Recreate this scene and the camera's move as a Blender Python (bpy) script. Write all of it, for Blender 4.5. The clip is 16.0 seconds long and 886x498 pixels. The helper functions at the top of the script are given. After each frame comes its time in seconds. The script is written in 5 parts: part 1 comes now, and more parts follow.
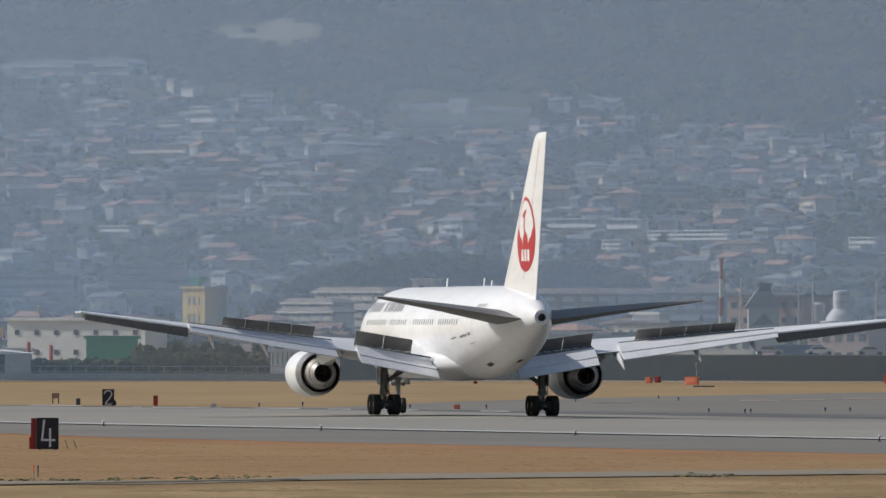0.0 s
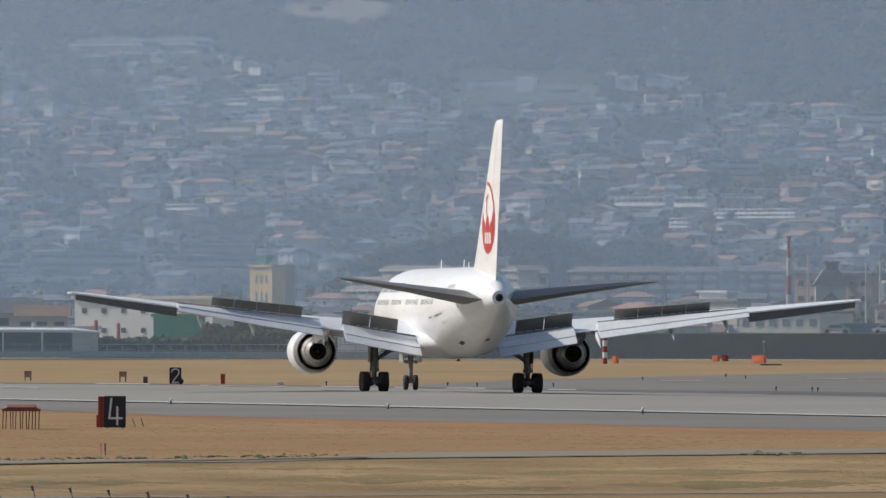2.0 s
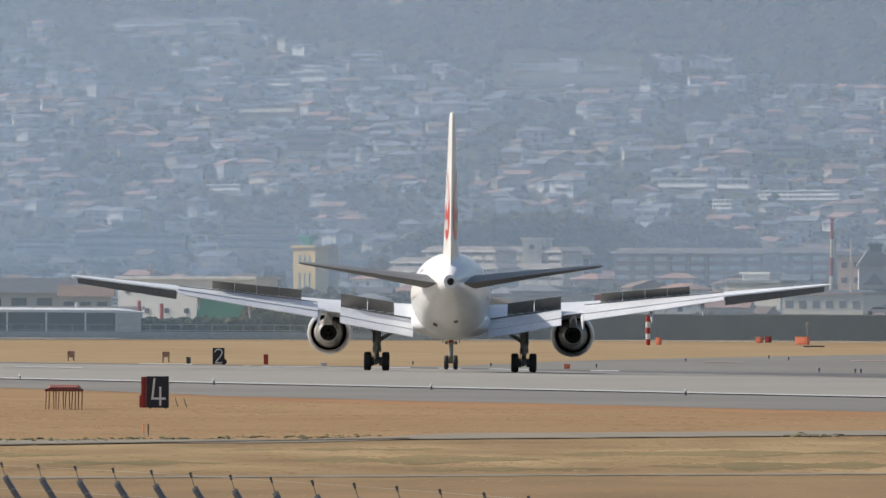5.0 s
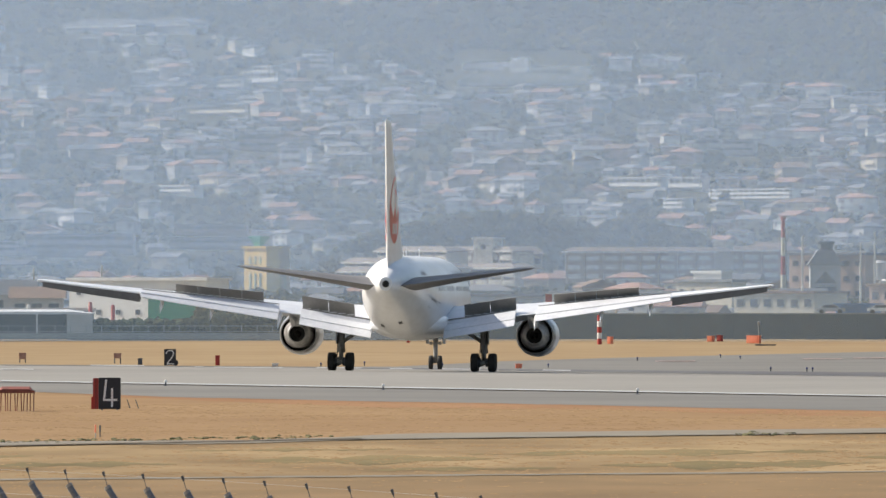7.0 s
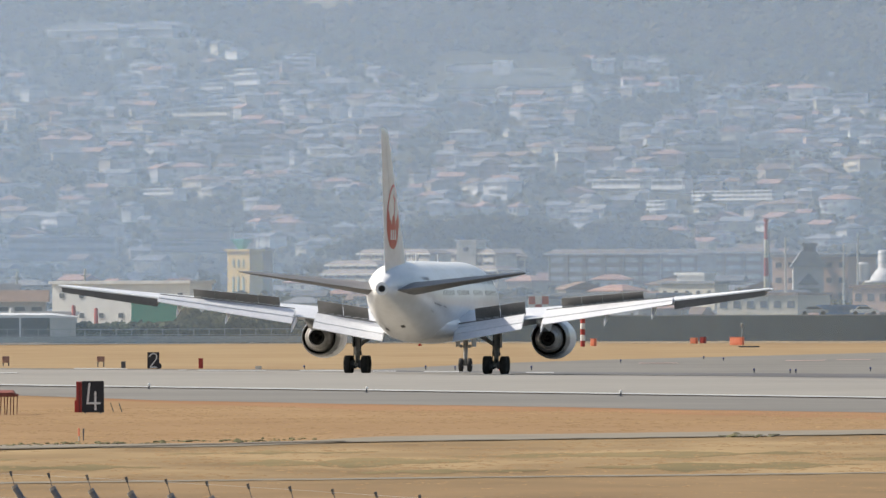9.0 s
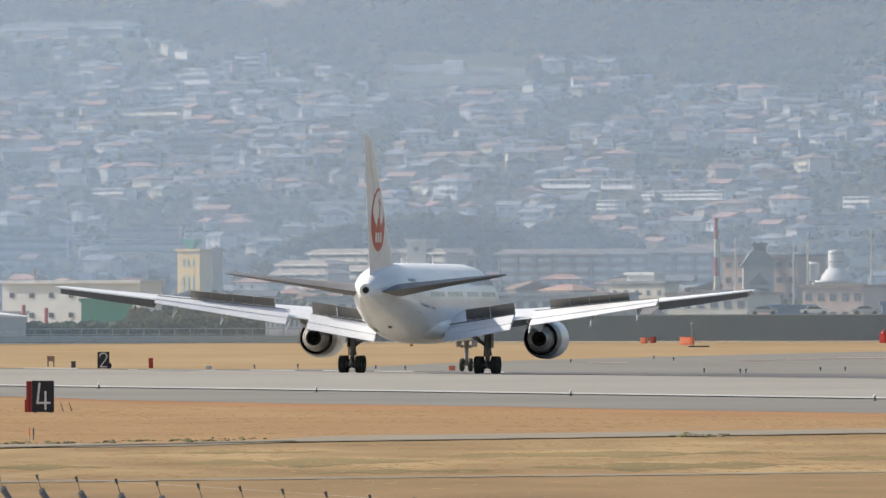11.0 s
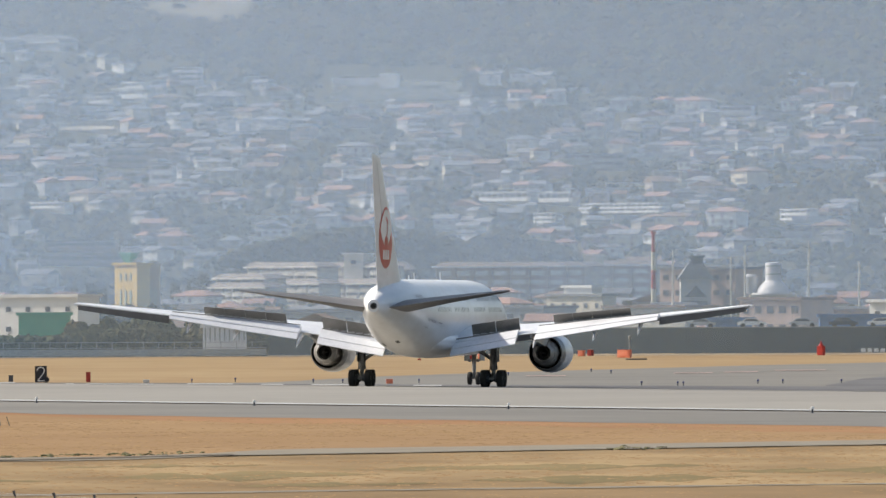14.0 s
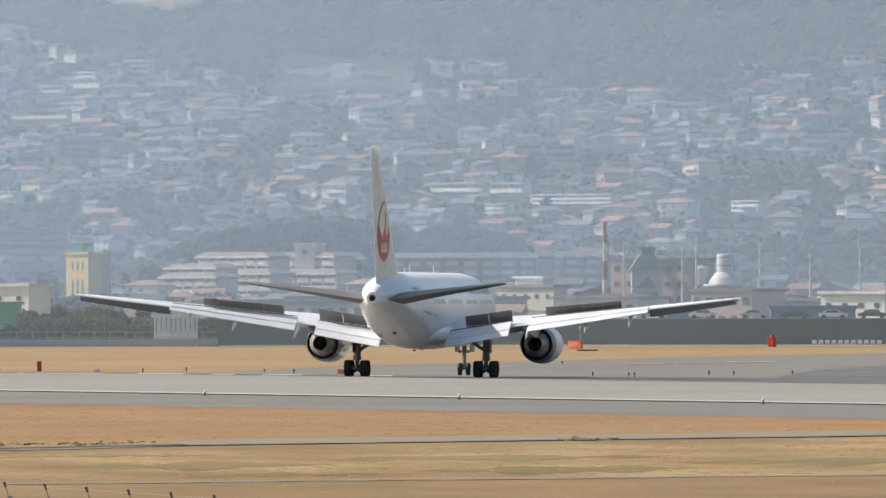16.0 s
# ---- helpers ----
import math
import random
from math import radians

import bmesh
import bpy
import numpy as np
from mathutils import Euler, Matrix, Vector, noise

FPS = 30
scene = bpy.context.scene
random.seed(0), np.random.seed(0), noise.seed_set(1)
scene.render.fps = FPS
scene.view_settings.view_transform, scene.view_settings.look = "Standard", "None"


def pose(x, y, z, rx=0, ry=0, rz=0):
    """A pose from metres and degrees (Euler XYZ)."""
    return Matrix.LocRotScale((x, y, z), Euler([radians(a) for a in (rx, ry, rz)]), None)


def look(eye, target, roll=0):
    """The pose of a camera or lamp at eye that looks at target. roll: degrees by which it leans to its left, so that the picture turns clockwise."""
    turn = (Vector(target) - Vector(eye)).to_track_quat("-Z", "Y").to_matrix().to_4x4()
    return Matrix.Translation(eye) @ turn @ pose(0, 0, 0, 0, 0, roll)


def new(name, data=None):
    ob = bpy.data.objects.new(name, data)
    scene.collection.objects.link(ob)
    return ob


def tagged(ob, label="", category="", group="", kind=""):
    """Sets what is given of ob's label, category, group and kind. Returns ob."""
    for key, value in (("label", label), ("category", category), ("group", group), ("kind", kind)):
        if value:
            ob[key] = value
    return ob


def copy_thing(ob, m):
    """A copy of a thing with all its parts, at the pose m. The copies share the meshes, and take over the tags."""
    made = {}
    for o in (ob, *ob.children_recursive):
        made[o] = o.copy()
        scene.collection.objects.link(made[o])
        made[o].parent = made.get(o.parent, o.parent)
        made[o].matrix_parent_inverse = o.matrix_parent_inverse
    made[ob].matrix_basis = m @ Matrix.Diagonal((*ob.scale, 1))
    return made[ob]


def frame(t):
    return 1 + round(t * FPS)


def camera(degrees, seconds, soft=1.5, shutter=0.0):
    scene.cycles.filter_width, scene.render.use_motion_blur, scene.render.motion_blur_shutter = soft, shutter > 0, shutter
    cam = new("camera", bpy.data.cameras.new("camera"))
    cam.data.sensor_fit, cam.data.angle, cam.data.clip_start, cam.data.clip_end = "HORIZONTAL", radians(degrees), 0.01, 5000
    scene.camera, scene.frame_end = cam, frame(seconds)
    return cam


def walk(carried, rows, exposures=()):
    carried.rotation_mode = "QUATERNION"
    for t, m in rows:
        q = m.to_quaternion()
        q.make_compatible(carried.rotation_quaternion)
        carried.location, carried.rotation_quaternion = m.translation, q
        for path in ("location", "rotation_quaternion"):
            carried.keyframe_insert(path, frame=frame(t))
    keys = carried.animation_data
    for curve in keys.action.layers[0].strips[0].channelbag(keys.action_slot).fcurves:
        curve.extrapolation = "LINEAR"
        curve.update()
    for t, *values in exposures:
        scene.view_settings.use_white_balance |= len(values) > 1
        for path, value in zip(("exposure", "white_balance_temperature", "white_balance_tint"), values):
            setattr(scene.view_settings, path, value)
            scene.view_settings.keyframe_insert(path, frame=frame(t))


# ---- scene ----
H = 3.83  # height of the lens over the crown of the runway
camera_rows = [
    (0, 4.842, 7.703, 0.119),
    (0.5, 3.182, 7.494, 0.101),
    (1, 2.581, 7.229, -0.003),
    (1.5, 0.771, 7.010, 0.111),
    (2, -0.441, 5.987, 0.131),
    (2.5, 0.019, 5.616, 0.052),
    (3, -1.320, 5.817, 0.203),
    (3.5, -2.457, 5.486, 0.259),
    (4, -3.305, 5.276, 0.314),
    (4.2, -3.306, 5.138, 0.310),
    (6.3, -1.192, 3.841, -0.070),
    (6.5, 0.577, 4.108, -0.071),
    (7, -0.000, 4.489, 0.000),
    (7.5, -0.910, 5.480, 0.041),
    (8, -0.293, 4.678, -0.048),
    (10.3, 2.299, 4.761, -0.187),
    (10.5, 2.875, 4.980, -0.187),
    (11, 5.261, 4.651, -0.129),
    (11.5, 5.787, 5.236, -0.018),
    (12, 5.379, 5.970, 0.003),
    (12.5, 5.903, 6.127, -0.033),
    (13, 6.722, 6.310, -0.061),
    (13.5, 7.639, 6.411, -0.259),
    (14, 10.201, 5.678, -0.253),
    (14.5, 11.469, 5.488, -0.303),
    (15, 12.827, 5.417, -0.191),
    (15.5, 13.448, 5.579, -0.134),
    (16, 14.020, 4.920, -0.078),
]
plane_rows = [  # seconds, across, away, turn to the left in degrees
    (0, 4.76, 736.41, 9.49),
    (0.5, 3.40, 743.98, 8.82),
    (1, 2.17, 751.28, 8.05),
    (1.5, 1.09, 758.35, 7.19),
    (2, 0.15, 765.23, 6.27),
    (2.5, -0.65, 771.93, 5.29),
    (3, -1.31, 778.49, 4.27),
    (3.5, -1.83, 784.91, 3.23),
    (4, -2.22, 791.20, 2.17),
    (4.5, -2.47, 797.36, 1.12),
    (5, -2.60, 803.40, 0.08),
    (5.5, -2.61, 809.31, -0.94),
    (6, -2.51, 815.09, -1.92),
    (6.5, -2.31, 820.73, -2.86),
    (7, -2.00, 826.22, -3.75),
    (7.5, -1.61, 831.56, -4.57),
    (8, -1.13, 836.74, -5.34),
    (8.5, -0.59, 841.77, -6.03),
    (9, 0.03, 846.62, -6.66),
    (9.5, 0.69, 851.32, -7.20),
    (10, 1.41, 855.85, -7.67),
    (10.5, 2.16, 860.24, -8.06),
    (11, 2.95, 864.50, -8.38),
    (11.5, 3.76, 868.64, -8.62),
    (12, 4.59, 872.70, -8.79),
    (12.5, 5.43, 876.70, -8.90),
    (13, 6.27, 880.71, -8.95),
    (13.5, 7.11, 884.75, -8.95),
    (14, 7.95, 888.91, -8.90),
    (14.5, 8.77, 893.25, -8.83),
    (15, 9.59, 897.85, -8.74),
    (15.5, 10.40, 902.82, -8.64),
    (16, 11.19, 908.25, -8.56),
]
cam = camera(3.9914, 16.0, soft=1.5)
walk(cam, [(t, look((0, 0, H), (b * 10, 10000, H + e * 10), r)) for t, b, e, r in camera_rows],
     exposures=[(0, -0.28, 6420, 10), (1, -0.17, 6420, 10), (3, -0.15, 6420, 10), (4.2, -0.06, 6450, 10), (6.3, 0.50, 6810, 10), (16, 0.50, 6860, 10)])

# ---- light ----
SUN_SIDE, SUN_UP = -20, 38   # degrees behind the left-hand side, and over the horizon
world = bpy.data.worlds.new("sky")
scene.world = world
world.use_nodes = True
wt = world.node_tree
sky = wt.nodes.new("ShaderNodeTexSky")
sky.sky_type, sky.sun_disc = "NISHITA", False
sky.sun_elevation, sky.sun_rotation = radians(SUN_UP), radians(270 - SUN_SIDE)
sky.air_density, sky.dust_density = 1.0, 2.0
wt.links.new(sky.outputs[0], wt.nodes["Background"].inputs[0])
wt.nodes["Background"].inputs[1].default_value = 0.11
lamp = bpy.data.lights.new("sun", "SUN")
lamp.energy, lamp.angle, lamp.color = 4.1, radians(0.6), (1.0, 0.95, 0.88)
sun_eye = Vector((-math.cos(radians(SUN_SIDE)) * math.cos(radians(SUN_UP)), -math.sin(radians(SUN_SIDE)) * math.cos(radians(SUN_UP)), math.sin(radians(SUN_UP))))
new("sun", lamp).matrix_world = look(sun_eye * 50, (0, 0, 0))


# ---- materials ----
def mat(name, base, rough=0.6, metal=0.0, second=None, scale=1.0, bump=0.0, fine=8.0, lo=0.4, hi=0.6, stretch=(1, 1, 1), spec=0.5, island=0.0, loc=(0, 0, 0), blend=0.4, detail=7):
    """A surface whose colour drifts between two tones at a coarse and a fine size (metres, object space)."""
    m = bpy.data.materials.new(name)
    m.use_nodes = True
    t = m.node_tree
    n, l = t.nodes, t.links
    b = n["Principled BSDF"]
    b.inputs["Roughness"].default_value, b.inputs["Metallic"].default_value = rough, metal
    b.inputs["Specular IOR Level"].default_value = spec
    second = second or tuple(c * 0.8 for c in base)
    co = n.new("ShaderNodeTexCoord")
    mp = n.new("ShaderNodeMapping")
    mp.inputs["Scale"].default_value = stretch
    mp.inputs["Location"].default_value = loc
    l.new(co.outputs["Object"], mp.inputs[0])
    n1, n2 = n.new("ShaderNodeTexNoise"), n.new("ShaderNodeTexNoise")
    for k, s, d in ((n1, scale, detail), (n2, scale * fine, detail)):
        k.inputs["Scale"].default_value, k.inputs["Detail"].default_value = s, d
        l.new(mp.outputs[0], k.inputs[0])
    add = n.new("ShaderNodeMix")
    add.inputs[0].default_value = blend
    l.new(n1.outputs[0], add.inputs[2]), l.new(n2.outputs[0], add.inputs[3])
    ramp = n.new("ShaderNodeMapRange")
    ramp.inputs[1].default_value, ramp.inputs[2].default_value = lo, hi
    l.new(add.outputs[0], ramp.inputs[0])
    mix = n.new("ShaderNodeMix")
    mix.data_type = "RGBA"
    mix.inputs[6].default_value, mix.inputs[7].default_value = (*base, 1), (*second, 1)
    l.new(ramp.outputs[0], mix.inputs[0])
    out = mix.outputs[2]
    if island:
        g, hs, mr = n.new("ShaderNodeNewGeometry"), n.new("ShaderNodeHueSaturation"), n.new("ShaderNodeMapRange")
        mr.inputs[3].default_value, mr.inputs[4].default_value = 1 - island, 1 + island
        l.new(g.outputs["Random Per Island"], mr.inputs[0])
        l.new(mr.outputs[0], hs.inputs["Value"]), l.new(out, hs.inputs["Color"])
        out = hs.outputs[0]
    l.new(out, b.inputs["Base Color"])
    if bump:
        bp = n.new("ShaderNodeBump")
        bp.inputs["Strength"].default_value, bp.inputs["Distance"].default_value = 0.6, bump
        l.new(n2.outputs[0], bp.inputs["Height"]), l.new(bp.outputs[0], b.inputs["Normal"])
    return m


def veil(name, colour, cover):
    """Added sheet that stands in for haze: mostly clear, thinning to the right."""
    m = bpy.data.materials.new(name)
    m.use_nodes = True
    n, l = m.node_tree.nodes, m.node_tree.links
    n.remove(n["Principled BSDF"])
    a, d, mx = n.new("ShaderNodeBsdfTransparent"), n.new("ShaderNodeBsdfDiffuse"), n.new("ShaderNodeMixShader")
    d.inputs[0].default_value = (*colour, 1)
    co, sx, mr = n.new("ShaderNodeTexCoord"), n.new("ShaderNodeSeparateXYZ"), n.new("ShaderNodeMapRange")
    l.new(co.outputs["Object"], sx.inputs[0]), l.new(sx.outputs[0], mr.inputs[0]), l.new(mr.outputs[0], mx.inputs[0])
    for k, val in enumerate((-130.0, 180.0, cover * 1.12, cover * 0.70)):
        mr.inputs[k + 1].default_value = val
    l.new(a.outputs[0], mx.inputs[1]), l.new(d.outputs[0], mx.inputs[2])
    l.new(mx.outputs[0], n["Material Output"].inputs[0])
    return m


WHITE = mat("white aircraft paint", (0.84, 0.84, 0.84), 0.25, second=(0.74, 0.73, 0.71), scale=0.5, fine=5, lo=0.40, hi=0.70, stretch=(1, 0.3, 1))
WING = mat("grey wing paint", (0.71, 0.72, 0.73), 0.35, second=(0.61, 0.62, 0.64), scale=0.6)
# Spoilers' own dark grey; also paints the shade in flap and spoiler gaps.
SPOILER = mat("dark composite and gap shade", (0.18, 0.175, 0.165), 0.6, second=(0.23, 0.223, 0.212), scale=0.9)
# Tailplane and aileron grey, with the undersides' shade put into the colour.
SHADEGREY = mat("grey skin darkened for shade", (0.11, 0.108, 0.105), 0.5, second=(0.15, 0.148, 0.145), scale=0.8)
METAL = mat("bare nozzle metal", (0.58, 0.56, 0.54), 0.4, 0.45, second=(0.26, 0.25, 0.24), scale=1.6, lo=0.35, hi=0.65)
DARK = mat("sooty metal", (0.025, 0.024, 0.023), 0.5, 0.3)
LIP = mat("polished lip", (0.8, 0.8, 0.8), 0.2, 1.0)
GEAR = mat("grey gear enamel", (0.32, 0.32, 0.31), 0.45, second=(0.18, 0.17, 0.16), scale=6)
RUBBER = mat("tyre rubber", (0.022, 0.022, 0.023), 0.8, second=(0.035, 0.034, 0.032), scale=5)
RED = mat("red livery", (0.50, 0.012, 0.035), 0.3, second=(0.44, 0.012, 0.03))
LETTER = mat("charcoal lettering", (0.06, 0.055, 0.055), 0.4)
GREYLINE = mat("panel line grey", (0.38, 0.37, 0.36), 0.5)
GLASS = mat("cabin window glass", (0.27, 0.28, 0.30), 0.15)
DRY = mat("dry winter grass", (0.321, 0.235, 0.131), 0.95, second=(0.252, 0.169, 0.090), scale=0.05, fine=6, lo=0.32, hi=0.68, stretch=(0.5, 0.14, 1), blend=0.5, spec=0.1, detail=3)
STRIPE = mat("pale mown grass", (0.324, 0.231, 0.121), 0.95, second=(0.159, 0.103, 0.052), scale=0.10, fine=4, lo=0.40, hi=0.66, stretch=(0.4, 0.12, 1), blend=0.5, spec=0.1, detail=6)
ASPHALT = mat("grooved runway asphalt", (0.268, 0.253, 0.222), 0.85, second=(0.215, 0.204, 0.181), scale=0.02, fine=14, lo=0.35, hi=0.65, bump=0.01, spec=0.3)
SHOULDER = mat("shoulder asphalt", (0.185, 0.175, 0.154), 0.9, second=(0.138, 0.132, 0.119), scale=0.03, fine=10, lo=0.35, hi=0.65, bump=0.01, spec=0.3)
DARKASPHALT = mat("dark mottled asphalt", (0.083, 0.081, 0.083), 0.8, second=(0.138, 0.135, 0.131), scale=0.05, spec=0.3)
PATHCOL = mat("weathered beige path", (0.221, 0.190, 0.138), 0.9, second=(0.162, 0.138, 0.100), scale=0.4, lo=0.35, hi=0.65)
EDGEDARK = mat("dark brown edge", (0.090, 0.072, 0.048), 0.95, second=(0.166, 0.124, 0.069), scale=0.5, lo=0.4, hi=0.7)
PAINT = mat("worn white marking", (0.497, 0.497, 0.483), 0.7, second=(0.380, 0.380, 0.366), scale=0.3)
CONCRETE = mat("weathered concrete", (0.32, 0.31, 0.29), 0.9, second=(0.2, 0.195, 0.18), scale=0.3)
WEED = mat("green weeds", (0.097, 0.100, 0.041), 0.9, second=(0.152, 0.131, 0.059), scale=0.5, island=0.3)
BOARD = mat("black sign face", (0.015, 0.016, 0.022), 0.6, second=(0.022, 0.024, 0.03))
SIGNWHITE = mat("sign white", (0.78, 0.78, 0.76), 0.6)
SIGNRED = mat("red enamel", (0.42, 0.04, 0.03), 0.5, second=(0.3, 0.03, 0.025), scale=3)
ORANGE = mat("safety orange", (0.85, 0.30, 0.18), 0.6, second=(0.80, 0.20, 0.10))
RUST = mat("rusty red paint", (0.26, 0.075, 0.05), 0.75, second=(0.17, 0.055, 0.04), scale=4)
STEEL = mat("galvanised steel", (0.35, 0.36, 0.37), 0.5, 0.6, second=(0.25, 0.26, 0.27), scale=4)
SLATE = mat("dark grey coated steel", (0.075, 0.085, 0.10), 0.6, second=(0.08, 0.085, 0.095), scale=5)
POST = mat("weathered blue-grey steel", (0.15, 0.17, 0.20), 0.6, second=(0.10, 0.11, 0.13), scale=5)
BLUE = mat("blue lamp housing", (0.03, 0.04, 0.13), 0.4)
WALLDARK = mat("blast wall green-grey", (0.045, 0.056, 0.06), 0.8, second=(0.026, 0.034, 0.036), scale=0.5, stretch=(1, 1, 0.3))
FOREST = mat("hillside soil and scrub", (0.055, 0.06, 0.035), 0.95, second=(0.11, 0.09, 0.05), scale=0.012, fine=8, lo=0.35, hi=0.65, spec=0.1)
BROWNGRASS = mat("brown winter grass", (0.265, 0.178, 0.093), 0.95, second=(0.155, 0.105, 0.055), scale=0.12, fine=5, lo=0.36, hi=0.66, stretch=(0.35, 0.12, 1), blend=0.5, spec=0.1, detail=6)
RUSSET = mat("reddish bare grass", (0.310, 0.176, 0.090), 0.95, second=(0.248, 0.131, 0.066), scale=0.08, fine=6, lo=0.35, hi=0.65, stretch=(0.3, 0.1, 1), blend=0.5, spec=0.1, detail=4)
REDSOIL = mat("russet dry grass", (0.307, 0.200, 0.103), 0.95, second=(0.238, 0.145, 0.072), scale=0.08, fine=6, lo=0.32, hi=0.68, stretch=(0.3, 0.1, 1), blend=0.5, spec=0.1, detail=3)
OLIVE = mat("olive-tinged grass", (0.248, 0.186, 0.090), 0.95, second=(0.131, 0.107, 0.052), scale=0.12, fine=6, lo=0.34, hi=0.66, stretch=(0.35, 0.12, 1), blend=0.5, spec=0.1, detail=6)
STRAW = mat("straw tufts", (0.310, 0.207, 0.107), 0.95, second=(0.235, 0.148, 0.072), scale=0.1, fine=6, island=0.16, spec=0.1)
LEAF = mat("winter foliage", (0.045, 0.055, 0.028), 0.9, second=(0.085, 0.07, 0.035), scale=0.03, island=0.45, spec=0.15)
AUTUMN = mat("autumn foliage", (0.10, 0.075, 0.035), 0.9, second=(0.09, 0.075, 0.03), scale=0.05, island=0.4, spec=0.15)
SCRUB = mat("bare hill grass", (0.30, 0.25, 0.17), 0.95, second=(0.16, 0.14, 0.09), scale=0.08)
PLASTER = [mat("house wall " + n, c, 0.8, second=tuple(v * 0.85 for v in c), scale=0.4) for n, c in
           (("white", (0.80, 0.80, 0.78)), ("cream", (0.68, 0.62, 0.5)), ("grey", (0.48, 0.48, 0.48)), ("pinkish", (0.6, 0.44, 0.37)), ("pale", (0.72, 0.72, 0.74)), ("tan", (0.46, 0.40, 0.34)))]
TILES = [mat("roof " + n, c, 0.7, second=tuple(v * 0.75 for v in c), scale=0.6) for n, c in
         (("slate", (0.13, 0.14, 0.16)), ("grey", (0.26, 0.27, 0.29)), ("brown", (0.26, 0.17, 0.12)), ("terracotta", (0.43, 0.25, 0.19)), ("white", (0.75, 0.75, 0.75)))]
PANE = mat("dark window pane", (0.10, 0.11, 0.13), 0.2)
# Hillside window glass; also paints the shade in the terrace openings.
HILLPANE = mat("hill window pane and opening shade", (0.22, 0.23, 0.25), 0.3)
PALEGREEN = mat("pale green window strip", (0.45, 0.55, 0.43), 0.4)
# Dark brown-grey that paints the shade inside the hotel balconies.
RECESS_SHADE = mat("stand-in panel for a shaded recess", (0.20, 0.18, 0.165), 0.85, second=(0.27, 0.245, 0.22), scale=0.3)
TERRACE = mat("pale stepped concrete slope", (0.52, 0.50, 0.43), 0.9, second=(0.38, 0.37, 0.31), scale=0.12)
YELLOW = mat("yellow render", (0.86, 0.60, 0.20), 0.8, second=(0.76, 0.53, 0.19), scale=0.3)
# Ochre boom paint; for the tower it paints the shaded side of YELLOW.
OCHRE = mat("ochre for boom and shaded side", (0.62, 0.50, 0.35), 0.8)
TEAL = mat("turquoise copper", (0.08, 0.42, 0.36), 0.6)
GREENROOF = mat("green sheet roof", (0.06, 0.36, 0.22), 0.5)
BEIGE = mat("beige balcony concrete", (0.8, 0.76, 0.68), 0.8, second=(0.54, 0.5, 0.42), scale=0.2)
ROOFBROWN = mat("brown-grey roof", (0.29, 0.25, 0.23), 0.8, second=(0.23, 0.20, 0.185), scale=0.3)
BRICKY = mat("grey-brown panel facade", (0.53, 0.48, 0.45), 0.85, second=(0.43, 0.39, 0.365), scale=0.2)
BALC = mat("balcony wall", (0.68, 0.63, 0.55), 0.8)
SLEEVE = mat("dark mottled grey metal", (0.30, 0.30, 0.305), 0.4, 0.5, second=(0.16, 0.157, 0.15), scale=3)
FADED = mat("faded pinkish paint", (0.42, 0.27, 0.22), 0.8, second=(0.30, 0.17, 0.14), scale=3)
CARBLUE = mat("blue tarpaulin", (0.13, 0.24, 0.46), 0.6)
CARPAINT = [mat("car paint " + n, c, 0.25) for n, c in (("white", (0.75, 0.75, 0.75)), ("silver", (0.45, 0.46, 0.48)), ("dark", (0.05, 0.055, 0.065)))]


# ---- mesh helpers ----
def box(bm, x0, x1, y0, y1, z0, z1, m=None):
    vs = [bm.verts.new((x, y, z)) for z in (z0, z1) for x, y in ((x0, y0), (x1, y0), (x1, y1), (x0, y1))]
    for f in ((3, 2, 1, 0), (4, 5, 6, 7), (0, 1, 5, 4), (1, 2, 6, 5), (2, 3, 7, 6), (3, 0, 4, 7)):
        bm.faces.new([vs[i] for i in f])
    if m:
        for v in vs:
            v.co = m @ v.co
    return vs


def loft(bm, rings, cap=True, closed=True):
    """Skin rings of equal length."""
    rows = [[bm.verts.new(p) for p in r] for r in rings]
    n = len(rows[0])
    for a, b in zip(rows, rows[1:]):
        for i in range(n if closed else n - 1):
            j = (i + 1) % n
            bm.faces.new((a[i], a[j], b[j], b[i]))
    if cap:
        bm.faces.new(rows[0][::-1])
        bm.faces.new(rows[-1])
    return rows


def tube(bm, a, b, r0, r1=None, n=10):
    a, b = Vector(a), Vector(b)
    r1 = r0 if r1 is None else r1
    q = (b - a).to_track_quat("Z", "Y")
    loft(bm, [[p + q @ Vector((r * math.cos(i * math.tau / n), r * math.sin(i * math.tau / n), 0)) for i in range(n)] for p, r in ((a, r0), (b, r1))])


def spun(bm, prof, n=28, axis="Y", at=(0, 0, 0), cap=False):
    """Turn a profile of (along, radius) about an axis."""
    at = Vector(at)

    def p(y, r, a):
        c, s = r * math.cos(a), r * math.sin(a)
        return at + Vector({"Y": (c, y, s), "X": (y, c, s), "Z": (c, s, y)}[axis])
    loft(bm, [[p(y, r, i * math.tau / n) for i in range(n)] for y, r in prof], cap)


def part(name, bm, material, parent=None, label="", smooth=0, bevel=0.0):
    if bevel:
        bmesh.ops.bevel(bm, geom=[e for e in bm.edges], offset=bevel, segments=2, affect="EDGES", clamp_overlap=True)
    bmesh.ops.recalc_face_normals(bm, faces=bm.faces)
    me = bpy.data.meshes.new(name)
    bm.to_mesh(me)
    bm.free()
    for m in material if isinstance(material, (list, tuple)) else (material,):
        me.materials.append(m)
    if smooth:
        me.polygons.foreach_set("use_smooth", [True] * len(me.polygons))
        me.set_sharp_from_angle(angle=radians(smooth))
    ob = new(name, me)
    if parent:
        ob.parent = parent
    if label:
        tagged(ob, label)
    return ob


